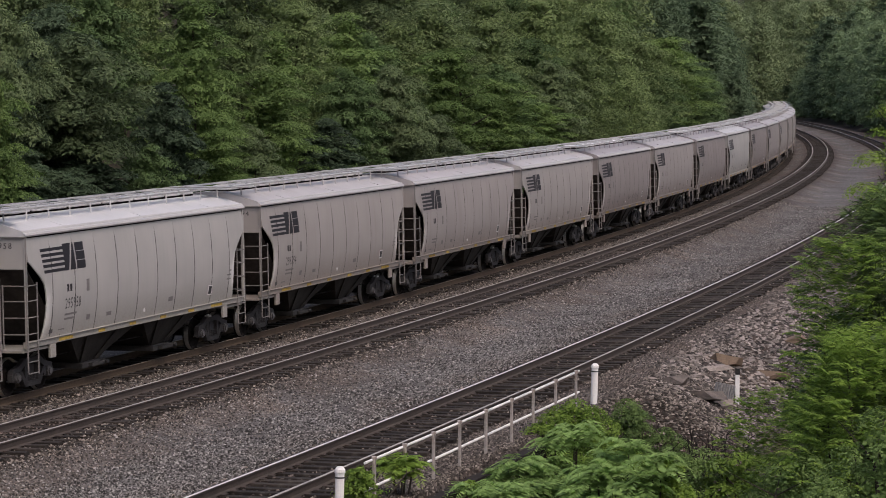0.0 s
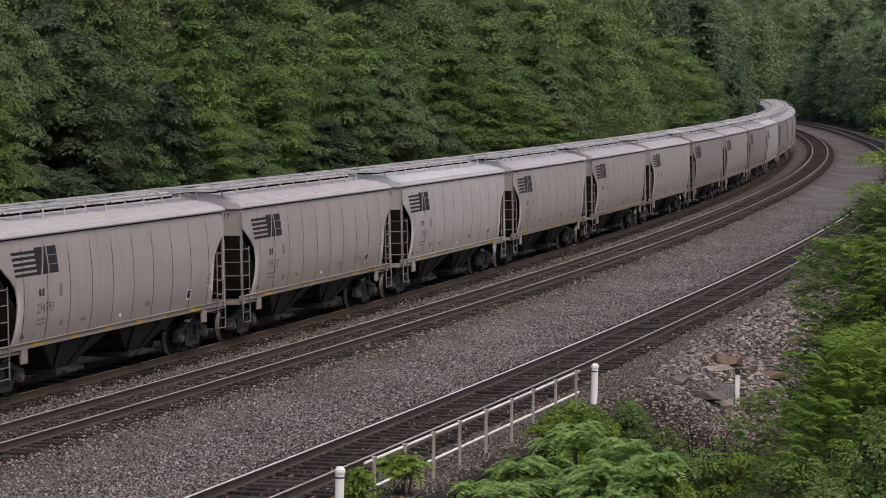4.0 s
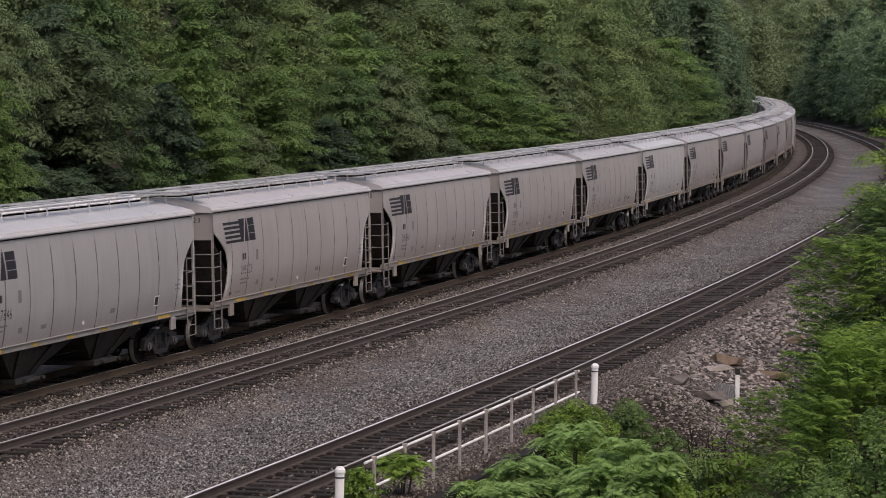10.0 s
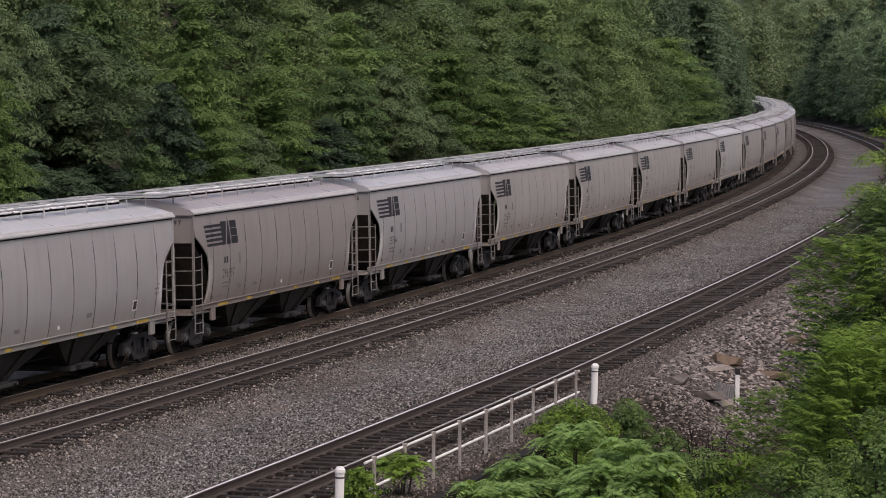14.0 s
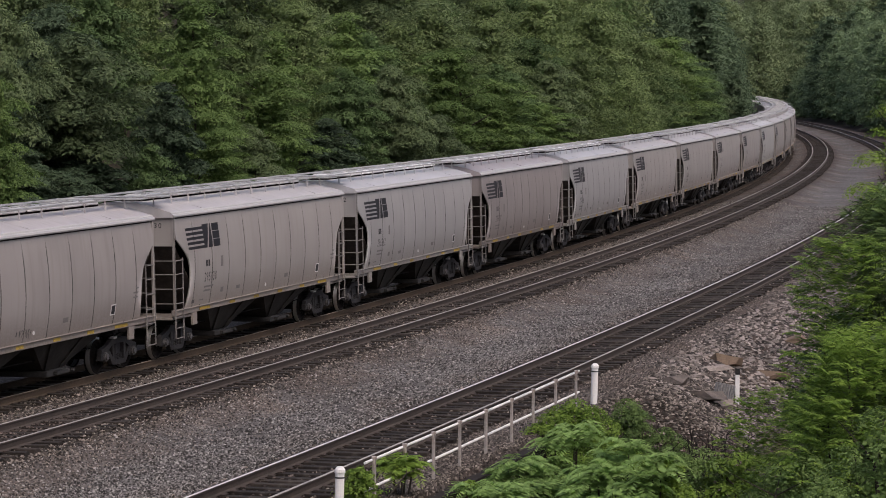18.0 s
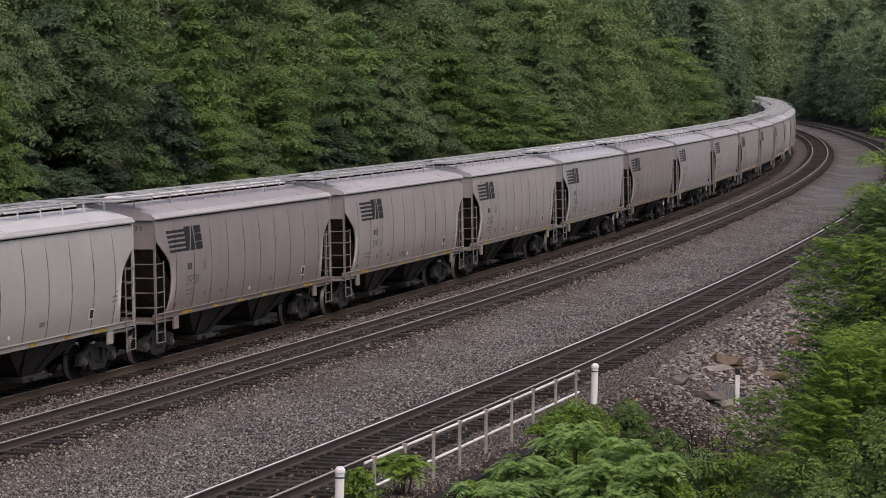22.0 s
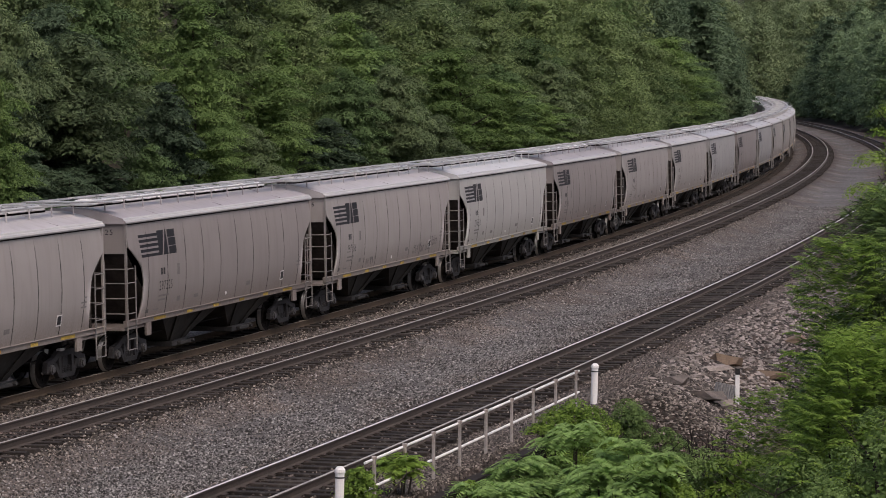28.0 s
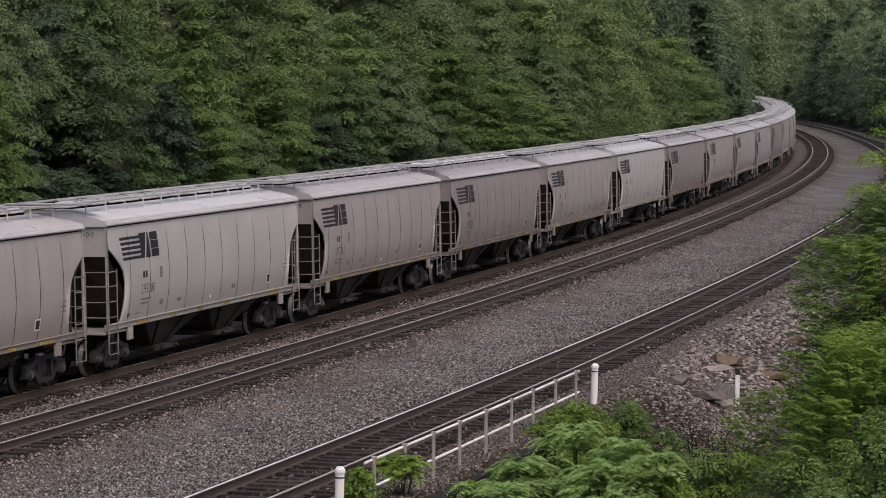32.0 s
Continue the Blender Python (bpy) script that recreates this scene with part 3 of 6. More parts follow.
def build_trucks(car):
    for d in (-1, 1):
        truck = part("truck", box(bmesh.new(), -0.17, 0.17, -1.02, 1.02, 0.42, 0.74, 0.03), TRUCK, car, "dark cast-steel four-wheel truck", pose(d * TRUCK_AT, 0, 0))
        for ax in (-0.89, 0.89):
            bm = bmesh.new()
            rod(bm, (0, -1.0, 0), (0, 1.0, 0), 0.075, 10)
            for side in (-1, 1):
                # flange, rim, dished plate and hub as rings of one turned outline
                prof = [(0.66, 0.0), (0.66, 0.482), (0.69, 0.478), (0.70, 0.457), (0.815, 0.452), (0.82, 0.40), (0.77, 0.37), (0.745, 0.25), (0.79, 0.17), (0.84, 0.15), (0.84, 0.0)]
                seg, rings = 28, []
                for y, r in prof:
                    rings.append([bm.verts.new((r * math.cos(6.2832 * j / seg), side * y, r * math.sin(6.2832 * j / seg))) for j in range(seg)] if r else None)
                for p, q in zip(rings, rings[1:]):
                    if p and q:
                        for j in range(seg):
                            bm.faces.new((p[j], p[(j + 1) % seg], q[(j + 1) % seg], q[j]))
                # a few plate marks so that the turning shows
                for j in range(3):
                    a = 2.0944 * j
                    box(bm, 0.30 * math.cos(a) - 0.03, 0.30 * math.cos(a) + 0.03, min(side * 0.745, side * 0.775), max(side * 0.745, side * 0.775), 0.30 * math.sin(a) - 0.03, 0.30 * math.sin(a) + 0.03)
            bmesh.ops.recalc_face_normals(bm, faces=bm.faces[:])
            me = bpy.data.meshes.new("wheelset")
            bm.to_mesh(me)
            bm.free()
            me.materials.append(WHEEL), me.materials.append(TREAD)
            for p in me.polygons:
                c = p.center
                if abs(math.hypot(c.x, c.z) - 0.4545) < 0.012 and 0.7 < abs(c.y) < 0.82:
                    p.material_index = 1
            part("wheelset", me, None, truck, "worn steel wheels on an axle", pose(ax, 0, 0.457))
        for side in (-1, 1):
            y0, y1 = (side * 0.93, side * 1.06) if side > 0 else (side * 1.06, side * 0.93)
            bm = bmesh.new()
            # arched top chord, dipping lower chord, two columns, pedestal jaws
            prism(bm, [(-1.12, 0.52), (-1.10, 0.66), (-0.70, 0.74), (-0.45, 0.88), (0.45, 0.88), (0.70, 0.74), (1.10, 0.66), (1.12, 0.52), (0.66, 0.60), (0.40, 0.74), (-0.40, 0.74), (-0.66, 0.60)], y0, y1)
            prism(bm, [(-0.72, 0.57), (-0.60, 0.60), (-0.34, 0.31), (0.34, 0.31), (0.60, 0.60), (0.72, 0.57), (0.42, 0.19), (-0.42, 0.19)], y0, y1)
            for sx in (-1, 1):
                prism(bm, [(sx * 0.30, 0.2), (sx * 0.40, 0.2), (sx * 0.44, 0.75), (sx * 0.30, 0.75)], y0, y1)
                prism(bm, [(sx * 1.05, 0.38), (sx * 1.15, 0.38), (sx * 1.15, 0.55), (sx * 1.05, 0.55)], y0, y1)
                prism(bm, [(sx * 0.64, 0.38), (sx * 0.74, 0.38), (sx * 0.74, 0.58), (sx * 0.64, 0.58)], y0, y1)
            part("side_frame", bm, TRUCK, truck)
            # added white plate: a painted glint on the leading truck's frame
            if side < 0 and d > 0:
                bm = box(bmesh.new(), -0.36, -0.12, -1.07, -0.95, 0.865, 0.93, 0.012)
                part("gauge_plate", bm, WHITE_TAG, truck, "small white-painted plate")
            for sx in (-1, 1):
                bm = bmesh.new()
                rod(bm, (sx * 0.89, side * 0.9, 0.457), (sx * 0.89, side * 1.10, 0.457), 0.125, 12)
                rod(bm, (sx * 0.89, side * 1.09, 0.457), (sx * 0.89, side * 1.14, 0.457), 0.085, 10)
                part("bearing_cap", bm, CAP, truck, "grey steel bearing cap")
            for sx in (-0.17, 0.0, 0.17) if side < 0 else ():
                bm = bmesh.new()
                for t in range(5):
                    rod(bm, (sx, side * 0.99, 0.27 + t * 0.044), (sx, side * 0.99, 0.295 + t * 0.044), 0.07, 8)
                rod(bm, (sx, side * 0.99, 0.26), (sx, side * 0.99, 0.48), 0.045, 6)
                part("spring", bm, TRUCK, truck)


def ladder(car, paint_m, d):
    """Ladder at a corner of the camera's side, rungs one by one, and the foot step below the sill."""
    xo, xi = d * 5.82, d * 5.36
    y = -1.56
    bm = bmesh.new()
    rod(bm, (xo, y, 0.62), (xo, y, 3.05 if d > 0 else 3.9), 0.02, 6)
    rod(bm, (xi, y, 1.15), (xi, y, 2.78), 0.018, 6)
    rod(bm, (xi, y - 0.005, 0.55), (xi, y, 1.2), 0.02, 6)
    lad = part("ladder", bm, paint_m, car, "grimy grey steel corner ladder")
    for z in (0.6, 0.88, 1.17, 1.55, 1.95, 2.35, 2.72):
        bm = bmesh.new()
        rod(bm, (xo, y - 0.01, z), (xi, y - 0.01, z), 0.014, 6)
        part("rung", bm, paint_m, lad)
    # rungs across the end
    bm = bmesh.new()
    rod(bm, (d * 5.86, -0.95, 1.2), (d * 5.86, -0.95, 2.75), 0.02, 6)
    lad = part("end_ladder", bm, paint_m, car)
    for z in (1.55, 1.95, 2.35, 2.72):
        bm = bmesh.new()
        rod(bm, (d * 5.86, -1.55, z), (d * 5.86, -0.95, z), 0.016, 6)
        part("rung", bm, paint_m, lad)


def build_car(tone):
    colour, dirt, streak, text = TONES[tone]
    car = thing("hopper_car", text + " on rails", "hopper car", group="hopper cars of the train")
    P = car_paint("paint_" + tone, colour, dirt, streak)
    # side paint lifted and blued: the roof's sky sheen put into its colour
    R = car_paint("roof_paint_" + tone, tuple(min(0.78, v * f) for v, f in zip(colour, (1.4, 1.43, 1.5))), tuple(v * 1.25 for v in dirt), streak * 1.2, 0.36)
    for i in range(11):
        part("side_panel", panel_mesh(i, -1, P), None, car)
    v = [(x * end_x(z), half_width(z), z) for z in SIDE_Z for x in (-1, 1)]
    part("side_sheet", mesh_of("side_sheet", v, [(2 * i + 1, 2 * i, 2 * i + 2, 2 * i + 3) for i in range(len(SIDE_Z) - 1)], P, True), None, car)
    bm = bmesh.new()
    for side in (-1, 1):
        rows = []
        for z in SIDE_Z:
            e = end_x(z) - 0.02
            rows.append([bm.verts.new((x, side * (half_width(z) - (0.004 if z < 3.7 else 0.028)), z)) for x in (-e, e)])
        for r in range(len(rows) - 1):
            bm.faces.new((rows[r][0], rows[r][1], rows[r + 1][1], rows[r + 1][0]))
    part("weld_seams", bm, SEAM_EAVE_DARK, car, "dark grimy weld seams between panels, and painted shadow line under eave")
    # roof sheet with rolled eaves
    prof = [(-1.50, 3.90), (-1.555, 3.905), (-1.575, 3.94), (-1.555, 3.985), (-1.52, 3.99), (-1.50, 4.03), (-1.47, 4.05), (-0.95, 4.21), (-0.45, 4.32), (0.45, 4.32), (0.95, 4.21), (1.47, 4.05), (1.50, 4.03), (1.52, 3.99), (1.555, 3.985), (1.575, 3.94), (1.555, 3.905), (1.50, 3.90)]
    xs = np.linspace(-HALF, HALF, 7)
    k = len(prof)
    verts = [(x, y, z) for x in xs for y, z in prof]
    faces = [(r * k + i, r * k + i + 1, (r + 1) * k + i + 1, (r + 1) * k + i) for r in range(6) for i in range(k - 1)]
    faces += [tuple(range(k)), tuple(range(6 * k, 7 * k))[::-1]]
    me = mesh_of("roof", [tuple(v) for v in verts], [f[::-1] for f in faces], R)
    part("roof", me, None, car, "sloping steel roof sheet, sky sheen in its pale colour")
    for side in (-1, 1):
        bm = bmesh.new()
        pr = [(1.512, 3.895), (1.572, 3.90), (1.592, 3.935), (1.572, 3.985), (1.53, 3.998), (1.515, 4.04), (1.49, 4.058), (1.47, 4.056)]
        a = [bm.verts.new((-HALF - 0.01, side * y, z)) for y, z in pr]
        b = [bm.verts.new((HALF + 0.01, side * y, z)) for y, z in pr]
        for i in range(len(pr) - 1):
            bm.faces.new((a[i], a[i + 1], b[i + 1], b[i]))
        bmesh.ops.recalc_face_normals(bm, faces=bm.faces[:])
        part("eave_trim", bm, EAVE_HIGHLIGHT, car, "rolled eave edge with a painted highlight")
    for x in np.linspace(-3.9, 3.9, 3):
        for side in (-1, 1):
            bm = bmesh.new()
            prism(bm, [(x - 0.03, 4.045), (x + 0.03, 4.045), (x + 0.03, 4.075), (x - 0.03, 4.075)], 0, 1)
            for v in bm.verts:
                f = v.co.y
                v.co.z += 0.27 * f - 0.005
                v.co.y = side * (1.45 - 1.0 * f)
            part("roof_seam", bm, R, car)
    # running boards, their posts, hatches
    for side in (-1, 1):
        bm = bmesh.new()
        box(bm, -HALF - 0.12, HALF + 0.12, side * 0.76 - 0.09, side * 0.76 + 0.09, 4.48, 4.51, 0.006)
        box(bm, -HALF - 0.12, HALF + 0.12, side * 0.86 - 0.012, side * 0.86 + 0.012, 4.49, 4.525)
        part("running_board", bm, GALV, car, "galvanised grating walkway")
        for x in np.linspace(-5.6, 5.6, 12 if side < 0 else 5):
            bm = bmesh.new()
            rod(bm, (x, side * 0.87, 4.19), (x, side * 0.86, 4.50), 0.02, 6)
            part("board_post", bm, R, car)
    for d in (-1, 1):
        bm = box(bmesh.new(), d * 5.75 - 0.25, d * 5.75 + 0.25, -1.3, 1.3, 4.46, 4.495, 0.006)
        part("end_walkway", bm, GALV, car)
    # one long coaming, and trough-shaped covers clamped down on it
    # the coaming's near-black colour paints the shaded gap below the covers
    bm = box(bmesh.new(), -5.25, 5.25, -0.30, 0.30, 4.27, 4.40, 0.01)
    part("coaming", bm, UNDER, car, "hatch coaming, blackened as the shaded gap")
    for i, x in enumerate(np.linspace(-4.35, 4.35, 6)):
        bm = bmesh.new()
        prof = [(-0.36, 4.375), (-0.385, 4.40), (-0.36, 4.455), (-0.2, 4.505), (0.0, 4.525), (0.2, 4.505), (0.36, 4.455), (0.385, 4.40), (0.36, 4.375)]
        rows = [[bm.verts.new((x + e, y * f, 4.375 + (z - 4.375) * g)) for y, z in prof] for e, f, g in ((-0.80, 0.9, 0.45), (-0.74, 1, 1), (0.74, 1, 1), (0.80, 0.9, 0.45))]
        for a, b in zip(rows, rows[1:]):
            for j in range(8):
                bm.faces.new((a[j], a[j + 1], b[j + 1], b[j]))
        bm.faces.new(rows[0]), bm.faces.new(rows[-1])
        bmesh.ops.recalc_face_normals(bm, faces=bm.faces[:])
        hatch = part("hatch_cover", bm, HATCH_WHITE if tone in ("brown", "cool") else HATCH, car, "glossy white loading hatch cover" if tone in ("brown", "cool") else "grey trough-shaped loading hatch cover")
        bm = bmesh.new()
        for dx in (-0.72, -0.56, 0.1) if i % 2 else (-0.6, 0.62):
            box(bm, x + dx - 0.025, x + dx + 0.025, -0.42, 0.42, 4.52, 4.55, 0.006)
        rod(bm, (x - 0.75, -0.37, 4.535), (x + 0.7, -0.37, 4.535), 0.018, 6)
        part("hatch_clamp", bm, GALV, hatch, "steel clamp bars")
    # ends
    for d in (-1, 1):
        bm = bmesh.new()
        x0, x1 = sorted((d * 5.76, d * 5.80))
        prism(bm, [(x0, 3.12), (x1, 3.12), (x1, 4.04), (x0, 4.04)], -1.50, 1.50)
        part("end_sheet", bm, P, car)
        for side in (-1, 1):
            bm = bmesh.new()
            x0, x1 = sorted((d * 5.765, d * 5.83))
            y0, y1 = sorted((side * 1.50, side * 1.56))
            box(bm, x0, x1, y0, y1, 1.2, 3.98, 0.008)
            part("corner_post", bm, P, car)
        bm = bmesh.new()
        v = [(d * 5.76, -1.52, 3.15), (d * 5.76, 1.52, 3.15), (d * 4.15, 1.50, 1.22), (d * 4.15, -1.50, 1.22)]
        v += [(x - d * 0.03, y, z - 0.02) for x, y, z in v]
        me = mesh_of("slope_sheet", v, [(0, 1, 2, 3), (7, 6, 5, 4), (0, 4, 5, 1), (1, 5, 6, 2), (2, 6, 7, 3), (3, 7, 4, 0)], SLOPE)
        part("slope_sheet", me, None, car, "grimy slope sheet, darkened with painted shade")
        bm = bmesh.new()
        x0, x1 = sorted((d * 4.7, d * HALF))
        box(bm, x0, x1, -1.46, 1.46, 1.10, 1.17, 0.01)
        part("end_platform", bm, P, car)
        for y in (-0.45, 0.45):
            bm = bmesh.new()
            prism(bm, [(d * 5.74, 1.17), (d * 5.82, 1.17), (d * 5.82, 3.15), (d * 5.74, 3.15)], y - 0.04, y + 0.04)
            part("end_stiffener", bm, SLOPE, car)
        bm = bmesh.new()
        rod(bm, (d * 5.1, 0.2, 1.55), (d * 5.55, 0.2, 1.55), 0.19, 12)
        rod(bm, (d * 5.3, -0.5, 1.36), (d * 5.3, 0.1, 1.5), 0.05, 6)
        part("brake_cylinder", bm, UNDER, car)
        bm = bmesh.new()
        x0, x1 = sorted((d * 5.7, d * 6.32))
        box(bm, x0, x1, -0.1, 0.1, 0.76, 0.96, 0.02)
        x0, x1 = sorted((d * 6.18, d * 6.39))
        box(bm, x0, x1, -0.17, 0.13, 0.70, 1.0, 0.04)
        part("coupler", bm, UNDER, car, "dark cast-steel knuckle coupler")
        bm = bmesh.new()
        pts = [(d * 5.85, -0.35, 0.85), (d * 6.0, -0.36, 0.6), (d * 6.2, -0.33, 0.52), (d * 6.36, -0.3, 0.6)]
        for p, q in zip(pts, pts[1:]):
            rod(bm, p, q, 0.025, 6)
        part("brake_hose", bm, HOSE, car, "black rubber brake hose")
        # jacking pads hanging from the sill
        for side in (-1, 1):
            bm = bmesh.new()
            y0, y1 = sorted((side * 1.46, side * 1.53))
            box(bm, d * 4.62 - 0.13, d * 4.62 + 0.13, y0, y1, 0.86, 1.2, 0.01)
            part("jacking_pad", bm, P, car)
        ladder(car, RUNG, d)
    for side in (-1, 1):
        bm = bmesh.new()
        y0, y1 = sorted((side * 1.43, side * 1.53))
        box(bm, -5.82, 5.82, y0, y1, 1.205, 1.345, 0.008)
        y0, y1 = sorted((side * 1.43, side * 1.575))
        box(bm, -5.82, 5.82, y0, y1, 1.345, 1.362, 0.004)
        part("side_sill", bm, P, car)
    # two hopper bays, their outlets, centre sill, brake rods
    for cx in (-1.85, 1.85):
        bm = bmesh.new()
        t = [bm.verts.new((cx + sx * 1.83, sy * 1.42, 1.3)) for sx, sy in ((-1, -1), (1, -1), (1, 1), (-1, 1))]
        b = [bm.verts.new((cx + sx * 0.42, sy * 0.85, 0.42)) for sx, sy in ((-1, -1), (1, -1), (1, 1), (-1, 1))]
        for i in range(4):
            bm.faces.new((t[i], t[(i + 1) % 4], b[(i + 1) % 4], b[i]))
        bm.faces.new(b)
        bmesh.ops.recalc_face_normals(bm, faces=bm.faces[:])
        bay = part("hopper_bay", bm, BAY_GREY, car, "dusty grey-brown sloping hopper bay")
        for sx in (-1, 1):
            bm = bmesh.new()
            v = [bm.verts.new(p) for p in ((cx + sx * 0.62, -1.435, 1.28), (cx + sx * 0.98, -1.435, 1.28), (cx + sx * 0.46, -0.9, 0.44), (cx + sx * 0.2, -0.9, 0.44))]
            w = [bm.verts.new((q.co.x, q.co.y - 0.03, q.co.z)) for q in v]
            bm.faces.new(w)
            for i in range(4):
                bm.faces.new((v[i], v[(i + 1) % 4], w[(i + 1) % 4], w[i]))
            bmesh.ops.recalc_face_normals(bm, faces=bm.faces[:])
            part("bay_rib", bm, BAY_GREY, bay, "dusty grey bay stiffener")
        bm = bmesh.new()
        box(bm, cx - 0.48, cx + 0.48, -1.0, 1.0, 0.27, 0.42, 0.015)
        box(bm, cx - 0.2, cx + 0.5, -1.12, -1.0, 0.3, 0.39, 0.01)
        rod(bm, (cx + 0.45, -1.2, 0.36), (cx + 0.45, -0.95, 0.36), 0.05, 8)
        part("outlet_gate", bm, OUTLET, car, "dusty grey sliding outlet gate")
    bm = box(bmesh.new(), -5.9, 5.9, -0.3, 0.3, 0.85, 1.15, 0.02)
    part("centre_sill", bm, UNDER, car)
    bm = rod(bmesh.new(), (-3.6, -0.95, 0.78), (3.6, -0.95, 0.74), 0.02, 5)
    part("brake_rod", bm, UNDER, car)
    # markings of the camera's side: five slanted stripes and two bold blocks, drawn as plain shapes
    for i in range(5):
        bm = bmesh.new()
        z0 = 3.035 + i * 0.117
        x0 = -5.19 - i * 0.022
        rect(bm, x0, -4.32, z0, z0 + 0.068, lean=-0.012)
        part("stripe", bm, INK, car, "black painted stripe")
    for a, b, c, d in ((-4.33, -4.17, -4.03, -4.37), (-4.11, -3.87, -3.92, -3.97)):
        bm = bmesh.new()
        decal(bm, [(a, 3.03), (b, 3.03), (c, 3.62), (d, 3.62)], 0.005, steps=4)
        part("emblem_block", bm, INK, car, "black painted wedge")
    for i in range(3):
        bm = bmesh.new()
        z0 = 3.03 + i * 0.2
        rect(bm, -3.83 - i * 0.015, -3.46 - i * 0.015, z0, z0 + 0.185, 0.005, steps=2)
        part("emblem_block", bm, INK, car, "black painted short bar")
    for ob in car.children:
        if ob.name.split(".")[0] in ("stripe", "emblem_block"):
            for v in ob.data.vertices:
                x, z = -5.11 + (v.co.x + 5.19) * 1.13, 3.62 + (v.co.z - 3.62) * 1.13
                v.co = (x, -(half_width(z) + 0.005), z)
    for x0, x1, z0, z1 in ((-4.09, -3.99, 2.43, 2.61), (-3.95, -3.85, 2.43, 2.61)):
        bm = bmesh.new()
        rect(bm, x0, x1, z0, z1)
        part("mark_bar", bm, INK, car)
    for x0, x1, z0, z1 in ((-4.17, -3.6, 1.84, 1.89), (-4.17, -3.75, 1.73, 1.78), (-3.16, -3.02, 2.36, 2.66), (-3.1, -2.92, 1.62, 1.76), (4.72, 5.0 - 0.12, 2.18, 2.22), (4.6, 4.86, 2.06, 2.10), (4.6, 4.86, 1.94, 1.98), (-4.4, -4.12, 1.5, 1.53), (-2.1, -1.85, 1.62, 1.72), (1.2, 1.45, 1.66, 1.78)):
        bm = bmesh.new()
        rect(bm, x0, x1, z0, z1)
        part("data_stencil", bm, FAINT, car)
    bm = bmesh.new()
    rect(bm, 3.5, 3.74, 1.60, 1.88, 0.004)
    tag = part("placard", bm, WHITE_TAG, car, "small framed placard")
    bm = bmesh.new()
    rect(bm, 3.53, 3.71, 1.63, 1.85, 0.007)
    part("placard_face", bm, INK, tag)
    bm = bmesh.new()
    rect(bm, -4.82, -4.66, 1.46, 1.56)
    part("data_stencil", bm, SCRAWL, car)
    bm = bmesh.new()
    bmesh.ops.create_circle(bm, cap_ends=True, segments=10, radius=0.055, matrix=Matrix.Translation((-0.1, -(half_width(1.56) + 0.012), 1.56)) @ Matrix.Rotation(math.pi / 2, 4, "X"))
    part("round_tag", bm, WHITE_TAG, car)
    xs = [(-4.35, -3.7)] + [(x - 0.16, x + 0.16) for x in (-2.3, -0.7, 0.95, 2.55)] + [(3.75, 4.4)]
    for a, b in xs:
        bm = box(bmesh.new(), a, b, -1.537, -1.531, 1.235, 1.315)
        part("reflector", bm, YELLOW, car, "yellow reflective strip")
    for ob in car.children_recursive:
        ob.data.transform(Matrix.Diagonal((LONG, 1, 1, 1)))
    build_trucks(car)
    return car


# digits of the built-in font as flat outlines, laid on the curved side
def digit_mesh(ch):
    cu = bpy.data.curves.new("digit", "FONT")
    cu.body, cu.size, cu.resolution_u = ch, 1.0, 2
    ob = new("digit", cu)
    bpy.context.view_layer.update()
    me = ob.to_mesh()
    v = np.array([p.co[:] for p in me.vertices])
    f = [list(p.vertices) for p in me.polygons]
    ob.to_mesh_clear()
    bpy.data.objects.remove(ob)
    return v, f


DIGITS = {c: digit_mesh(c) for c in "0123456789"}


def number_on(car, text):
    verts, faces = [], []
    for i, c in enumerate(text):
        v, f = DIGITS[c]
        n = len(verts)
        for p in v:
            x, z = -4.17 + i * 0.128 + p[0] * 0.205, 2.01 + p[1] * 0.37
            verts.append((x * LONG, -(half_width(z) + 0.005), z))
        faces += [[a + n for a in q] for q in f]
    part("car_number", mesh_of("car_number", verts, faces, INK), None, car, "black stencilled number")
    verts, faces = [], []
    for i, c in enumerate(text[2:]):
        v, f = DIGITS[c]
        n = len(verts)
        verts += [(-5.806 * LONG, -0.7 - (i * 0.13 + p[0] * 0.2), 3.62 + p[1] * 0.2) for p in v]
        faces += [[a + n for a in q] for q in f]
    part("end_number", mesh_of("end_number", verts, faces, INK), None, car, "black stencilled number on the end")


def scrawl(car, x0, x1, z0, z1, n, seed):
    """Unreadable scratched marks: thin slanted strokes."""
    rng = np.random.default_rng(seed)
    bm = bmesh.new()
    for i in range(n):
        x, z = x0 + (x1 - x0) * (i + rng.uniform(0, 0.6)) / n, rng.uniform(z0, (z0 + z1) / 2)
        rect(bm, x, x + 0.025, z, min(z1, z + rng.uniform(0.1, 0.3)), lean=rng.uniform(-0.08, 0.1), steps=2)
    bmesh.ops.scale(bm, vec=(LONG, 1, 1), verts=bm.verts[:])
    part("scratched_marks", bm, SCRAWL, car, "grey hand-scrawled marks")


def handwriting(car, word, x0, z0):
    """A hand-written word in thin leaning letters on the curved side."""
    verts, faces, x = [], [], x0
    for c in word:
        v, f = digit_mesh(c)
        n = len(verts)
        for p in v:
            z = z0 + (x - x0) * 0.05 + p[1] * 0.5
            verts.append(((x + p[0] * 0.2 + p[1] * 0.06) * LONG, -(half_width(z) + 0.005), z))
        faces += [[a + n for a in q] for q in f]
        x += max(p[0] for p in v) * 0.2 + 0.02
    part("handwriting", mesh_of("handwriting", verts, faces, SCRAWL), None, car, "grey hand-written word")


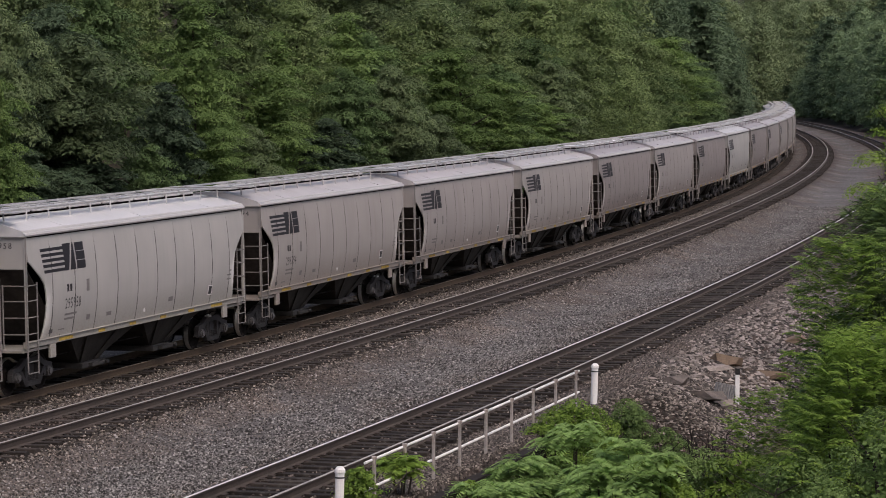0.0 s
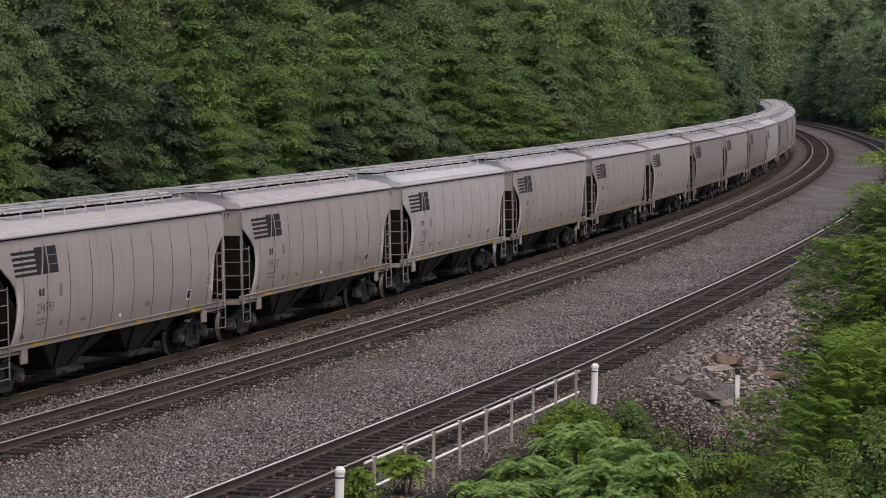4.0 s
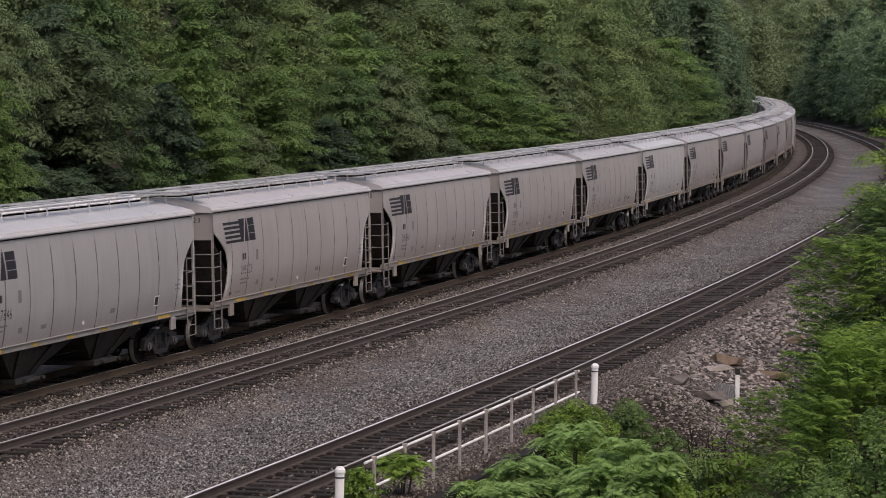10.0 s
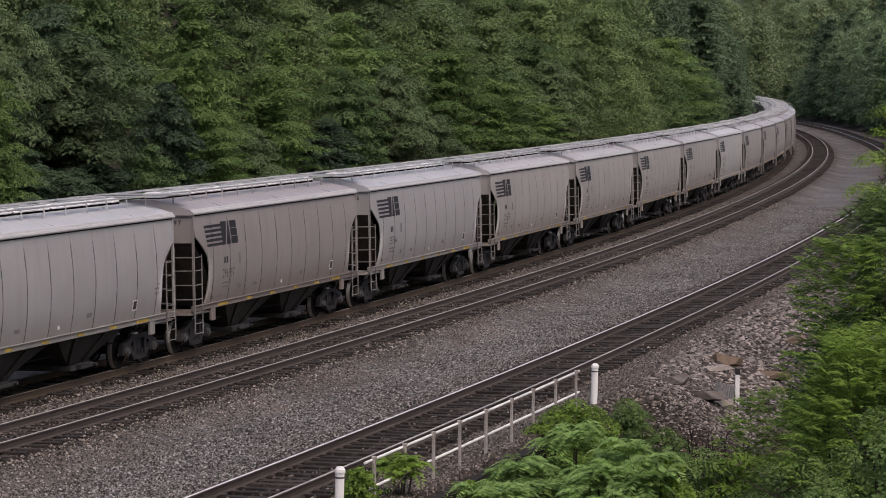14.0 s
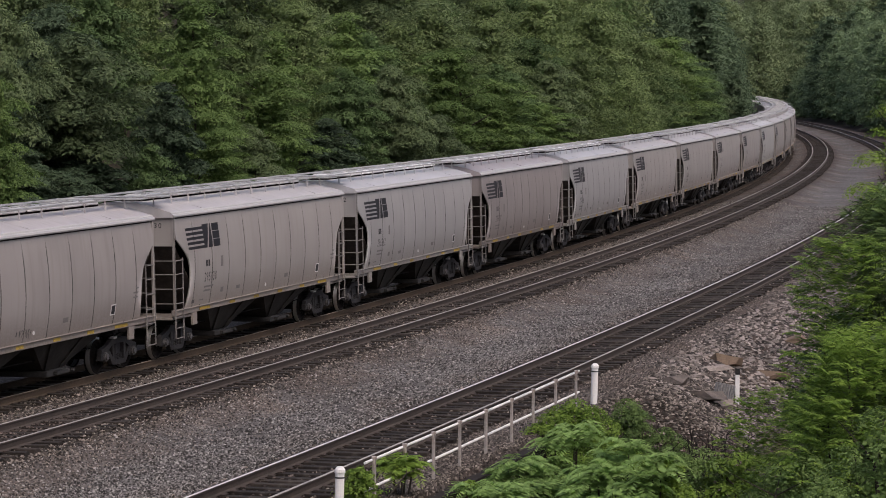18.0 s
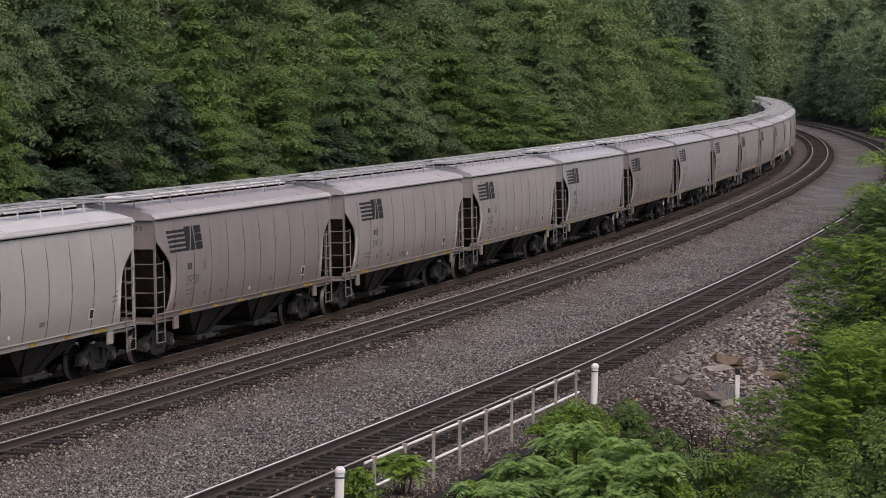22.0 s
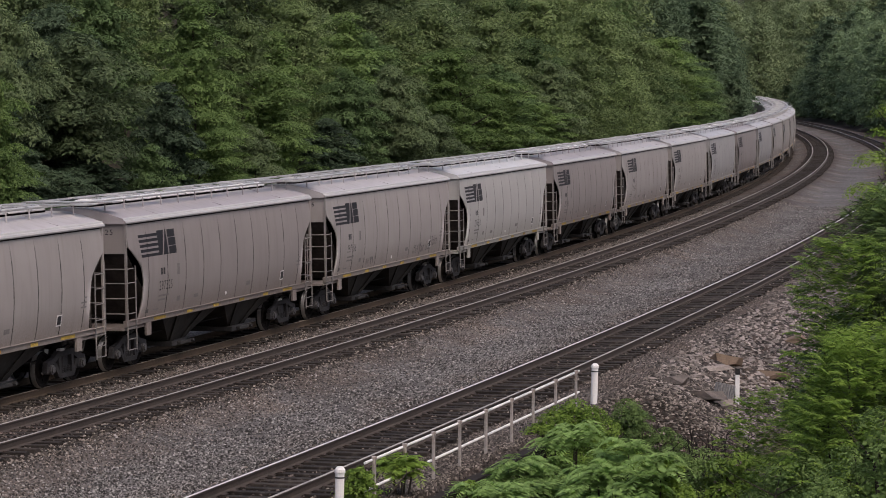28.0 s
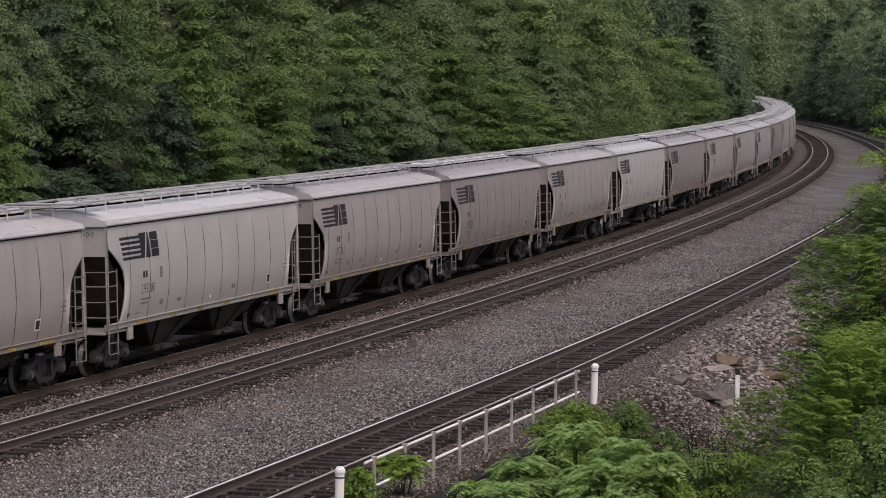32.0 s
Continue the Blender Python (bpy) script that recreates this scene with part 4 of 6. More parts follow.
TRAIN = {0: ("white", "295958"), -1: ("cream", "295027"), -2: ("cream", "294990"), -3: ("cream", "296360"), -4: ("cream", "295123"), -5: ("cool", "297846"), -6: ("brown", "296997"), -7: ("cool", "296782"),
         -8: ("cream", "295130"), -9: ("warm", "294711"), -10: ("brown", "297530"), -11: ("white", "295311"), -12: ("warm", "297166"), -13: ("brown", "297325"), -14: ("warm", "297265"), -15: ("white", "295000"),
         1: ("cream", "296294"), 2: ("warm", ""), 3: ("cream", ""), 4: ("brown", ""), 5: ("warm", ""), 6: ("brown", ""), 7: ("white", ""), 8: ("brown", ""), 9: ("warm", ""), 10: ("warm", "")}
TEMPLATES = {t: build_car(t) for t in TONES}
CARS = []
_fresh = set(TEMPLATES)
for k in range(-17, 17):
    tone, number = TRAIN.get(k, ("warm" if k % 2 else "cream", ""))
    if tone in _fresh:
        _fresh.discard(tone)
        ob = TEMPLATES[tone]
    else:
        ob = copy_thing(TEMPLATES[tone], Matrix())
    CARS.append((k, ob, number))
for k, ob, number in CARS:
    if number:
        number_on(ob, number)
    ob.matrix_basis = Matrix()
_by_k = {k: ob for k, ob, _ in CARS}
# one car carries its markings farther from the corner
for ob in _by_k[-9].children:
    if ob.name.split(".")[0] in ("stripe", "emblem_block", "mark_bar", "car_number"):
        ob.location.x += 0.83
scrawl(_by_k[-1], 2.6, 3.7, 1.5, 1.95, 14, 5)
scrawl(_by_k[-12], 1.95, 2.5, 1.48, 1.8, 9, 6)
for word, x, z in (("Your", 2.6, 1.5), ("Local", 3.2, 1.53), ("Police", 3.8, 1.66)):
    handwriting(_by_k[-12], word, x, z)
scrawl(_by_k[-12], -2.6, -1.6, 1.45, 1.7, 10, 8)
scrawl(_by_k[-9], -0.9, -0.2, 1.45, 1.68, 12, 7)
scrawl(_by_k[4], 0.0, 3.0, 1.5, 1.9, 20, 9)

# ---------------------------------------------------------------- trees
def leaf_quads(rng, centres, normals, size, long=1.7):
    """Small pointed leaves (rhombs) about given centres."""
    n = len(centres)
    t = rng.normal(size=(n, 3))
    t -= normals * (t * normals).sum(1, keepdims=True)
    t /= np.linalg.norm(t, axis=1, keepdims=True) + 1e-9
    b = np.cross(normals, t)
    sz = size * rng.uniform(0.6, 1.4, (n, 1))
    droop = normals * sz * 0.3
    return np.stack([centres - t * sz * long / 2 - droop, centres - b * sz / 2, centres + t * sz * long / 2 - droop, centres + b * sz / 2], 1)


def crown_mesh(name, seed, h, r, clumps, leaves, leaf, mat, low=0.3, flat=0.55, long=2.4, taper=2.2, reach=1.1, lie=0.7, core=0.26, droop=0.3):
    """A crown of separate leafy boughs, domed above and hollow below, round a sparse core; it spans low*h to h."""
    rng = np.random.default_rng(seed)
    lobes = rng.uniform(0, 2 * np.pi, 4)

    def shell(g, az):
        env = np.clip(1 - g ** taper, 0, 1) ** 0.6 * (0.58 + 0.42 * np.clip(g / 0.35, 0, 1))
        return r * env * (1 + 0.2 * np.sin(2 * az + lobes[0] + 3 * g) + 0.16 * np.sin(3 * az + lobes[1] + 6 * g) + 0.1 * np.sin(10 * g + lobes[2]))

    # boughs keep their distance from one another, so that dark gaps stay between them
    seats = np.zeros((0, 3))
    ways = np.zeros((0, 3))
    for i in range(clumps):
        g, az = rng.uniform(0, 1, 10) ** 0.85, rng.uniform(0, 2 * np.pi, 10)
        rad = shell(g, az) * rng.uniform(0.6, 0.98, 10)
        c = np.stack([rad * np.cos(az), rad * np.sin(az), h * (low + (1 - low) * g)], 1)
        k = 0 if not len(seats) else int(np.argmax(np.min(np.linalg.norm(c[:, None] - seats[None], axis=2), axis=1)))
        seats = np.vstack([seats, c[k]])
        ways = np.vstack([ways, (np.cos(az[k]), np.sin(az[k]), 0.0)])
    size = r * rng.uniform(0.22, 0.42, clumps)
    share = size ** 2 / (size ** 2).sum()
    pts, nor = [], []
    up = np.array([0, 0, 1.0])
    for c, out, sr, w in zip(seats, ways, size, share):
        n = rng.poisson(leaves * w) + 3
        d = rng.normal(size=(n, 3))
        d /= np.linalg.norm(d, axis=1, keepdims=True)
        d[:, 2] = np.where(d[:, 2] < -0.2, -d[:, 2], d[:, 2])
        q = rng.uniform(0.35, 1, n) ** 0.6 * sr
        tan = np.cross(up, out)
        a, b = d @ out, d @ tan
        wav = 1 + 0.22 * np.sin(5 * np.arctan2(b, a) + lobes[3] + 9 * w)
        p = c + out * (a * q * reach * wav)[:, None] + tan * (b * q * wav)[:, None] + up * (d[:, 2] * q * flat - droop * sr * (a * a + b * b) * (q / sr) ** 2 - 0.15 * droop * a * q)[:, None]
        pts.append(p)
        nn = 0.8 * d + 0.25 * out + lie * up + rng.normal(size=(n, 3)) * 0.34
        nor.append(nn / np.linalg.norm(nn, axis=1, keepdims=True))
    p, nn = np.concatenate(pts), np.concatenate(nor)
    quads = [leaf_quads(rng, p, nn, leaf, long)]
    n = int(leaves * core)
    g, az = rng.uniform(0, 0.95, n), rng.uniform(0, 2 * np.pi, n)
    rad = shell(g, az) * 0.58 * np.sqrt(rng.uniform(0, 1, n))
    nn = rng.normal(size=(n, 3))
    quads.append(leaf_quads(rng, np.stack([rad * np.cos(az), rad * np.sin(az), h * (low + (1 - low) * g)], 1), nn / np.linalg.norm(nn, axis=1, keepdims=True), leaf * 2.1, 1.7))
    return quads_mesh(name, np.concatenate(quads), mat)


def trunk_mesh(seed, h, r):
    rng = np.random.default_rng(seed)
    bm = bmesh.new()
    p, rad = Vector((0, 0, -0.6)), 0.012 * h + 0.03
    for i in range(5):
        q = p + Vector((rng.normal() * 0.15, rng.normal() * 0.15, (h * 0.85 + 0.6) / 5))
        rod(bm, p, q, rad, 7, rad * 0.8)
        if i > 0:
            for _ in range(3):
                a = rng.uniform(0, 2 * math.pi)
                e = q + Vector((math.cos(a) * r * 0.6, math.sin(a) * r * 0.6, h * 0.1))
                rod(bm, q, e, rad * 0.4, 5, rad * 0.1)
        p, rad = q, rad * 0.8
    return bm


KINDS = []


def tree_kind(name, seed, h, r, sprays, leaves, leaf, mat, label, **kw):
    t = thing(name, label, "tree", group="woodland trees")
    part("trunk", trunk_mesh(seed, h, r), BARK, t)
    part("crown", crown_mesh("crown", seed, h, r, sprays, leaves, leaf, mat, **kw), None, t)
    KINDS.append([t, False, h, r])
    return len(KINDS) - 1


def plant(k, x, y, z, turn, size, wide=None):
    m = Matrix.LocRotScale((x, y, z), Euler((0, 0, turn)), None)
    if KINDS[k][1]:
        ob = copy_thing(KINDS[k][0], m)
    else:
        ob, KINDS[k][1] = KINDS[k][0], True
        ob.matrix_basis = m
    ob.scale = (wide or size, wide or size, size)
    return ob


E_DULL = tree_kind("edge_tree", 11, 8, 2.0, 46, 19000, 0.058, LEAF[2], "dull grey-green tree with drooping leaf clusters at the wood's edge", low=0.3, long=2.6, lie=0.4, droop=0.45)
E_OPEN = tree_kind("edge_tree", 16, 8, 2.2, 34, 15000, 0.058, LEAF[2], "dull green tree with a high crown over bare dark stems", low=0.5, long=2.6, lie=0.4, droop=0.45)
E_MID = tree_kind("edge_tree", 12, 8, 2.0, 50, 16000, 0.068, LEAF[0], "mid-green broadleaf tree at the wood's edge", low=0.2, long=2.5)
E_DEEP = tree_kind("edge_tree", 15, 8, 1.6, 40, 13000, 0.068, LEAF[6], "slim deep green tree with drooping leaves at the wood's edge", low=0.2, long=2.6, lie=0.4, droop=0.5)
E_LOC = tree_kind("locust_tree", 13, 8, 2.2, 42, 17500, 0.058, LEAF[1], "yellow-green locust tree with feathery layered boughs", low=0.25, flat=0.24, long=2.2, reach=1.5, lie=1.3, droop=0.35)
E_BRO = tree_kind("edge_tree", 14, 10, 2.8, 75, 17500, 0.07, LEAF[7], "brownish green small-leaved tree at the wood's edge", low=0.05, long=2.0)
N_DULL = tree_kind("forest_tree", 27, 10, 2.6, 60, 13000, 0.088, LEAF[2], "dull green forest tree above the line", low=0.15, long=2.4)
N_DEEP = tree_kind("forest_tree", 29, 10, 2.6, 60, 13000, 0.085, LEAF[6], "deep green forest tree above the line", low=0.15, long=2.4)
N_MID = tree_kind("forest_tree", 28, 10, 2.6, 60, 13000, 0.088, LEAF[0], "mid-green forest tree above the line", low=0.15, long=2.4)
N_LOC = tree_kind("locust_tree", 23, 10, 2.8, 52, 13000, 0.088, LEAF[1], "tall yellow-green locust tree with layered boughs", low=0.15, flat=0.28, long=2.0, reach=1.4, lie=1.2)
N_BRO = tree_kind("forest_tree", 24, 10, 2.8, 80, 13500, 0.085, LEAF[7], "tall brownish green small-leaved forest tree", low=0.1, long=2.0)
M_DULL = tree_kind("forest_tree", 21, 15, 4.0, 85, 7000, 0.17, LEAF[2], "tall dull green forest tree on the hillside", low=0.06, long=2.2)
M_MID = tree_kind("forest_tree", 22, 15, 4.0, 85, 7000, 0.17, LEAF[0], "tall dark green forest tree on the hillside", low=0.06, long=2.2)
M_BRO = tree_kind("forest_tree", 25, 15, 4.0, 95, 7000, 0.17, LEAF[7], "tall brownish green forest tree on the hillside", low=0.06, long=2.0)
F_MID = tree_kind("forest_tree", 31, 17, 5.0, 110, 3200, 0.36, LEAF[0], "distant dark green forest tree", low=0.03, long=1.8)
F_DULL = tree_kind("forest_tree", 32, 17, 5.0, 110, 3200, 0.36, LEAF[2], "distant dull green forest tree", low=0.03, long=1.8)


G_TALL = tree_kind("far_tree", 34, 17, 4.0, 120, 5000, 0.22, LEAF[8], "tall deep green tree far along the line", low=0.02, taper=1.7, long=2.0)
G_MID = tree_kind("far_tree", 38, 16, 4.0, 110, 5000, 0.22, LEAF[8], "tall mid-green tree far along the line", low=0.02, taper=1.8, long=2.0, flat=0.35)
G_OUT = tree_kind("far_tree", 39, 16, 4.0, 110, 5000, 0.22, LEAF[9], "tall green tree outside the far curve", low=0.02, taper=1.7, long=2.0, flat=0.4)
G_PALE = tree_kind("far_tree", 35, 16, 4.4, 100, 6500, 0.19, LEAF[5], "yellow-green tree far along the line, paled with painted haze", low=0.02, taper=1.9, long=1.8)
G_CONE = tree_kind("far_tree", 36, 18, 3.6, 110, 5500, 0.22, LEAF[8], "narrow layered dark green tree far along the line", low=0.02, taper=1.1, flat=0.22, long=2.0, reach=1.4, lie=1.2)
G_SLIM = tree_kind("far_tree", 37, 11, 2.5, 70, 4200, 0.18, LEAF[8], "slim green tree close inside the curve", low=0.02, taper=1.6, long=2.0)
S_DULL = tree_kind("shrub", 41, 3.4, 1.7, 45, 2300, 0.11, LEAF[2], "low dull green shrub at the wood's foot", low=0.02)
S_MID = tree_kind("shrub", 42, 3.2, 1.8, 45, 2300, 0.11, LEAF[0], "low mid-green shrub at the wood's foot", low=0.02)
S_LOC = tree_kind("shrub", 43, 3.4, 1.8, 40, 2600, 0.09, LEAF[1], "low yellow-green shrub at the wood's foot", low=0.02, flat=0.22, long=2.1)


def plant_rows():
    rng = np.random.default_rng(3)
    spots = []
    # the wood's edge beside the train and the trees just above it: station, offset, height, crown radius
    for k, a, l, h, r in ((E_LOC, 9.8, -8.8, 7.4, 1.3), (E_LOC, 8.6, -7.9, 5.5, 1.5), (E_OPEN, 16.4, -9.5, 7.8, 2.5), (E_OPEN, 13.2, -10.6, 8.2, 1.8), (E_DEEP, 14.0, -11.0, 4.6, 1.7), (E_DEEP, 18.0, -11.6, 4.8, 1.8), (E_DEEP, 11.0, -10.2, 4.6, 1.5), (E_DEEP, 16.2, -9.0, 4.3, 1.7), (E_DEEP, 12.6, -9.2, 4.4, 1.6), (E_DEEP, 14.4, -8.6, 4.0, 1.5), (E_MID, 18.6, -8.0, 5.2, 1.3), (E_DEEP, 21.2, -8.6, 6.7, 1.4), (E_LOC, 26.2, -9.6, 7.6, 1.9),
                          (E_LOC, 24.8, -8.1, 5.6, 1.5), (E_LOC, 33.2, -9.6, 7.0, 2.3), (E_DULL, 28.6, -8.4, 5.4, 1.4), (E_MID, 41.8, -9.4, 7.2, 1.8), (E_DULL, 45.5, -8.6, 7.7, 2.1), (E_DEEP, 36.4, -8.3, 5.4, 1.7),
                          (E_DULL, 51.0, -8.2, 5.6, 1.8), (E_LOC, 57.6, -9.4, 8.4, 2.8), (E_LOC, 64.6, -8.8, 6.8, 2.6), (E_LOC, 73.0, -8.2, 5.9, 2.6), (E_MID, 69.0, -9.8, 7.0, 2.2), (E_DULL, 82.0, -9.4, 7.8, 2.4),
                          (E_BRO, 88.0, -9.0, 8.6, 2.8), (E_BRO, 97.0, -9.6, 11.4, 3.6), (E_BRO, 104.0, -8.2, 8.2, 2.6), (E_BRO, 111.0, -9.0, 9.8, 3.2), (E_MID, 119.0, -8.4, 8.0, 2.6), (E_BRO, 126.0, -9.4, 9.5, 3.2),
                          (E_LOC, 134.0, -8.8, 10.6, 3.6), (E_MID, 143.0, -8.0, 8.8, 3.0), (E_MID, 152.0, -8.6, 9.0, 3.2), (E_DULL, 161.0, -7.8, 8.0, 2.8),
                          (N_DEEP, 20.0, -12.5, 7.2, 2.1), (N_MID, 25.0, -13.0, 7.6, 1.9), (N_LOC, 31.0, -12.0, 8.6, 2.2), (N_BRO, 37.5, -12.5, 7.8, 2.1), (N_DEEP, 15.0, -13.4, 8.6, 2.3), (N_LOC, 49.0, -12.0, 8.2, 2.4), (N_BRO, 45.2, -13.0, 8.0, 2.3),
                          (N_LOC, 41.0, -12.6, 7.0, 2.0), (N_BRO, 59.8, -13.0, 7.6, 2.4), (N_MID, 54.0, -12.6, 7.2, 2.2), (N_DULL, 69.8, -14.0, 8.2, 2.8), (N_BRO, 64.6, -12.4, 8.4, 2.6), (N_BRO, 77.0, -12.4, 8.6, 2.8), (N_BRO, 81.0, -13.5, 9.7, 3.0),
                          (N_BRO, 91.5, -12.5, 10.2, 3.1), (N_MID, 86.0, -12.0, 8.0, 2.6), (N_DEEP, 9.0, -12.6, 8.0, 2.4), (N_DEEP, 13.0, -11.4, 7.6, 2.0), (N_BRO, 101.0, -13.0, 11.0, 3.2), (N_BRO, 108.0, -13.0, 11.5, 3.4), (N_BRO, 116.0, -12.5, 11.0, 3.4)):
        spots.append((a, l, k, h / KINDS[k][2], r / KINDS[k][3]))
    # low growth at the foot of the slope
    for s in np.arange(6, 110, 7):
        spots.append((s + rng.uniform(-1, 1), -6.9 - rng.uniform(0, 0.9), [S_DULL, S_MID, S_LOC][rng.integers(3)], rng.uniform(0.75, 1.15)))
    mid = [M_DULL, M_MID, M_BRO, M_BRO]
    for s in np.arange(-45, 5, 7):
        spots.append((s, -11 - rng.uniform(0, 2), [N_DULL, N_MID][rng.integers(2)], rng.uniform(0.95, 1.25)))
    # higher up the hill
    for s in np.arange(16, 120, 5.6):
        spots.append((s + rng.uniform(-1.5, 1.5), -16.5 - rng.uniform(0, 2.5), [N_DULL, N_MID, N_BRO, N_BRO][rng.integers(4)], rng.uniform(0.8, 1.1)))
    for s in np.arange(118, 170, 6):
        spots.append((s + rng.uniform(-1.5, 1.5), -14 - rng.uniform(0, 3), mid[rng.integers(4)], rng.uniform(0.9, 1.1)))
    far = [F_MID, F_DULL, F_MID, F_DULL]
    for s in np.arange(160, 330, 9):
        spots.append((s + rng.uniform(-0.6, 0.6), -7.0 - rng.uniform(0, 0.8), G_SLIM, rng.uniform(0.7, 0.95)))
    good = [G_TALL, G_CONE, G_MID, G_PALE]
    for s in np.arange(160, 300, 7):
        spots.append((s + rng.uniform(-1.2, 1.2), -11.5 - rng.uniform(0, 3), good[rng.integers(3)], rng.uniform(0.85, 1.05)))
    for s in np.arange(20, 120, 7):
        spots.append((s + rng.uniform(-2, 2), -20 - rng.uniform(0, 4), mid[rng.integers(4)], rng.uniform(0.8, 1.0)))
    for s in np.arange(120, 300, 18):
        spots.append((s + rng.uniform(-2, 2), -21 - rng.uniform(0, 4), far[rng.integers(4)], rng.uniform(0.85, 1.05)))
    for s in np.arange(20, 320, 30):
        spots.append((s + rng.uniform(-2, 2), -32 - rng.uniform(0, 6), far[rng.integers(3)], rng.uniform(0.95, 1.1)))
    # woods outside the curve, ahead
    for s in np.arange(150, 235, 9):
        spots.append((s + rng.uniform(-2, 2), off3(s) + 7 + rng.uniform(0, 2.5), far[rng.integers(3)], rng.uniform(0.6, 0.9)))
    outer = [G_OUT, G_OUT, G_CONE]
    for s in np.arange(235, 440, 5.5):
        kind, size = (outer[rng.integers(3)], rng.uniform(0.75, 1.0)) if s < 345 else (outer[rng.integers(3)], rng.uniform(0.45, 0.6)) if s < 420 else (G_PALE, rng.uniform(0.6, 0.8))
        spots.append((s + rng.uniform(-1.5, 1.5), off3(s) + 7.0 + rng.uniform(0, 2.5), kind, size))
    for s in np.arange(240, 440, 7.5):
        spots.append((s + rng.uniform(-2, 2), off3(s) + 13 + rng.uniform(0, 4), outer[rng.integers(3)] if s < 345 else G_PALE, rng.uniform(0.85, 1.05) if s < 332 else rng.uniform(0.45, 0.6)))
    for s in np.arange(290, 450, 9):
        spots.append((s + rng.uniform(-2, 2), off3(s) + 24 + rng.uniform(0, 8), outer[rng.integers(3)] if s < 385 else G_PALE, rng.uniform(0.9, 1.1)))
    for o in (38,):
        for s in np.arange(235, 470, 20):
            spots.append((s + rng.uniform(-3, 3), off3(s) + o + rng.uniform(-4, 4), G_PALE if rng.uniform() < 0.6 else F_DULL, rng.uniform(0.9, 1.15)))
    # branches reaching out over the inner side of the line
    for s, r in ((204, 3.4), (211, 3.6), (218, 3.4), (226, 3.6), (236, 3.4)):
        spots.append((s, -6.3, [G_MID, G_TALL][int(s) % 2], rng.uniform(0.75, 0.9), r / 4))
    for s in (178, 184, 190, 196, 202):
        spots.append((s, -4.9, G_SLIM, rng.uniform(0.72, 0.85)))
        spots.append((s, -8.6, G_CONE, rng.uniform(0.92, 1.05)))
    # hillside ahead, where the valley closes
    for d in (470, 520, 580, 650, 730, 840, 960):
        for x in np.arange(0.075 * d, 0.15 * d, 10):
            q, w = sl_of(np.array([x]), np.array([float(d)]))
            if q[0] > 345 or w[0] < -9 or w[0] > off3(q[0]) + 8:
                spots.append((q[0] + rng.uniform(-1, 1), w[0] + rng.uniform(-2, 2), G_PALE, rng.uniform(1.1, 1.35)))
    xy = [place(a, l) for a, l, *_ in spots]
    zz = ground_z([p.x for p in xy], [p.y for p in xy])
    for (_, _, k, *size), p, z in zip(spots, xy, zz):
        plant(k, p.x, p.y, z, rng.uniform(0, 6.28), *size)


plant_rows()

# ---------------------------------------------------------------- beside the near track: rail fence, posts, scree, plants
FENCE_WHITE = material("chalky_white_paint", (0.84, 0.83, 0.81), 0.6, var=0.1, scale=3, fine=25, bump=0.1, stain=(0.45, 0.4, 0.36), stain_at=0.68)
FENCE_GREY = material("weathered_grey_post", (0.36, 0.33, 0.31), 0.8, var=0.3, scale=4, fine=25, bump=0.2, stain=(0.2, 0.13, 0.09), stain_at=0.62)
BEAM = material("rusty_dark_girder", (0.022, 0.018, 0.016), 0.85, var=0.4, scale=2, fine=15, bump=0.3)
ROCK = material("grey_pink_sandstone", (0.255, 0.226, 0.205), 0.9, var=0.35, scale=2.5, fine=18, bump=0.5, per_object=0.55, stain=(0.2, 0.165, 0.15), stain_at=0.58, spec=0.2)
ROCK_RED = material("orange_brown_sandstone", (0.2, 0.148, 0.108), 0.9, var=0.3, scale=2.5, fine=18, bump=0.5)
ROCK_BITS = material("broken_sandstone", (0.155, 0.136, 0.123), 0.9, var=0.25, scale=2.5, fine=18, bump=0.3, spec=0.2)
by_island(ROCK_BITS, 0.15, 2.6, 1.5)
CORRUGATED = material("galvanised_culvert_sheet", (0.24, 0.24, 0.24), 0.7, metal=0.2, var=0.25, scale=3, fine=20)
STEM = material("dead_dark_stem", (0.03, 0.025, 0.022), 0.9, var=0.3, scale=8, fine=30)
BLACK_CAP = material("black_band_paint", (0.02, 0.02, 0.02), 0.7, var=0.2)


def beside(s, o, z=None):
    """A point o metres outside the centre of the near track; on the ground if z is left out."""
    p = place(s, off3(s) + o)
    p.z = float(ground_z([p.x], [p.y])[0]) if z is None else z
    return p


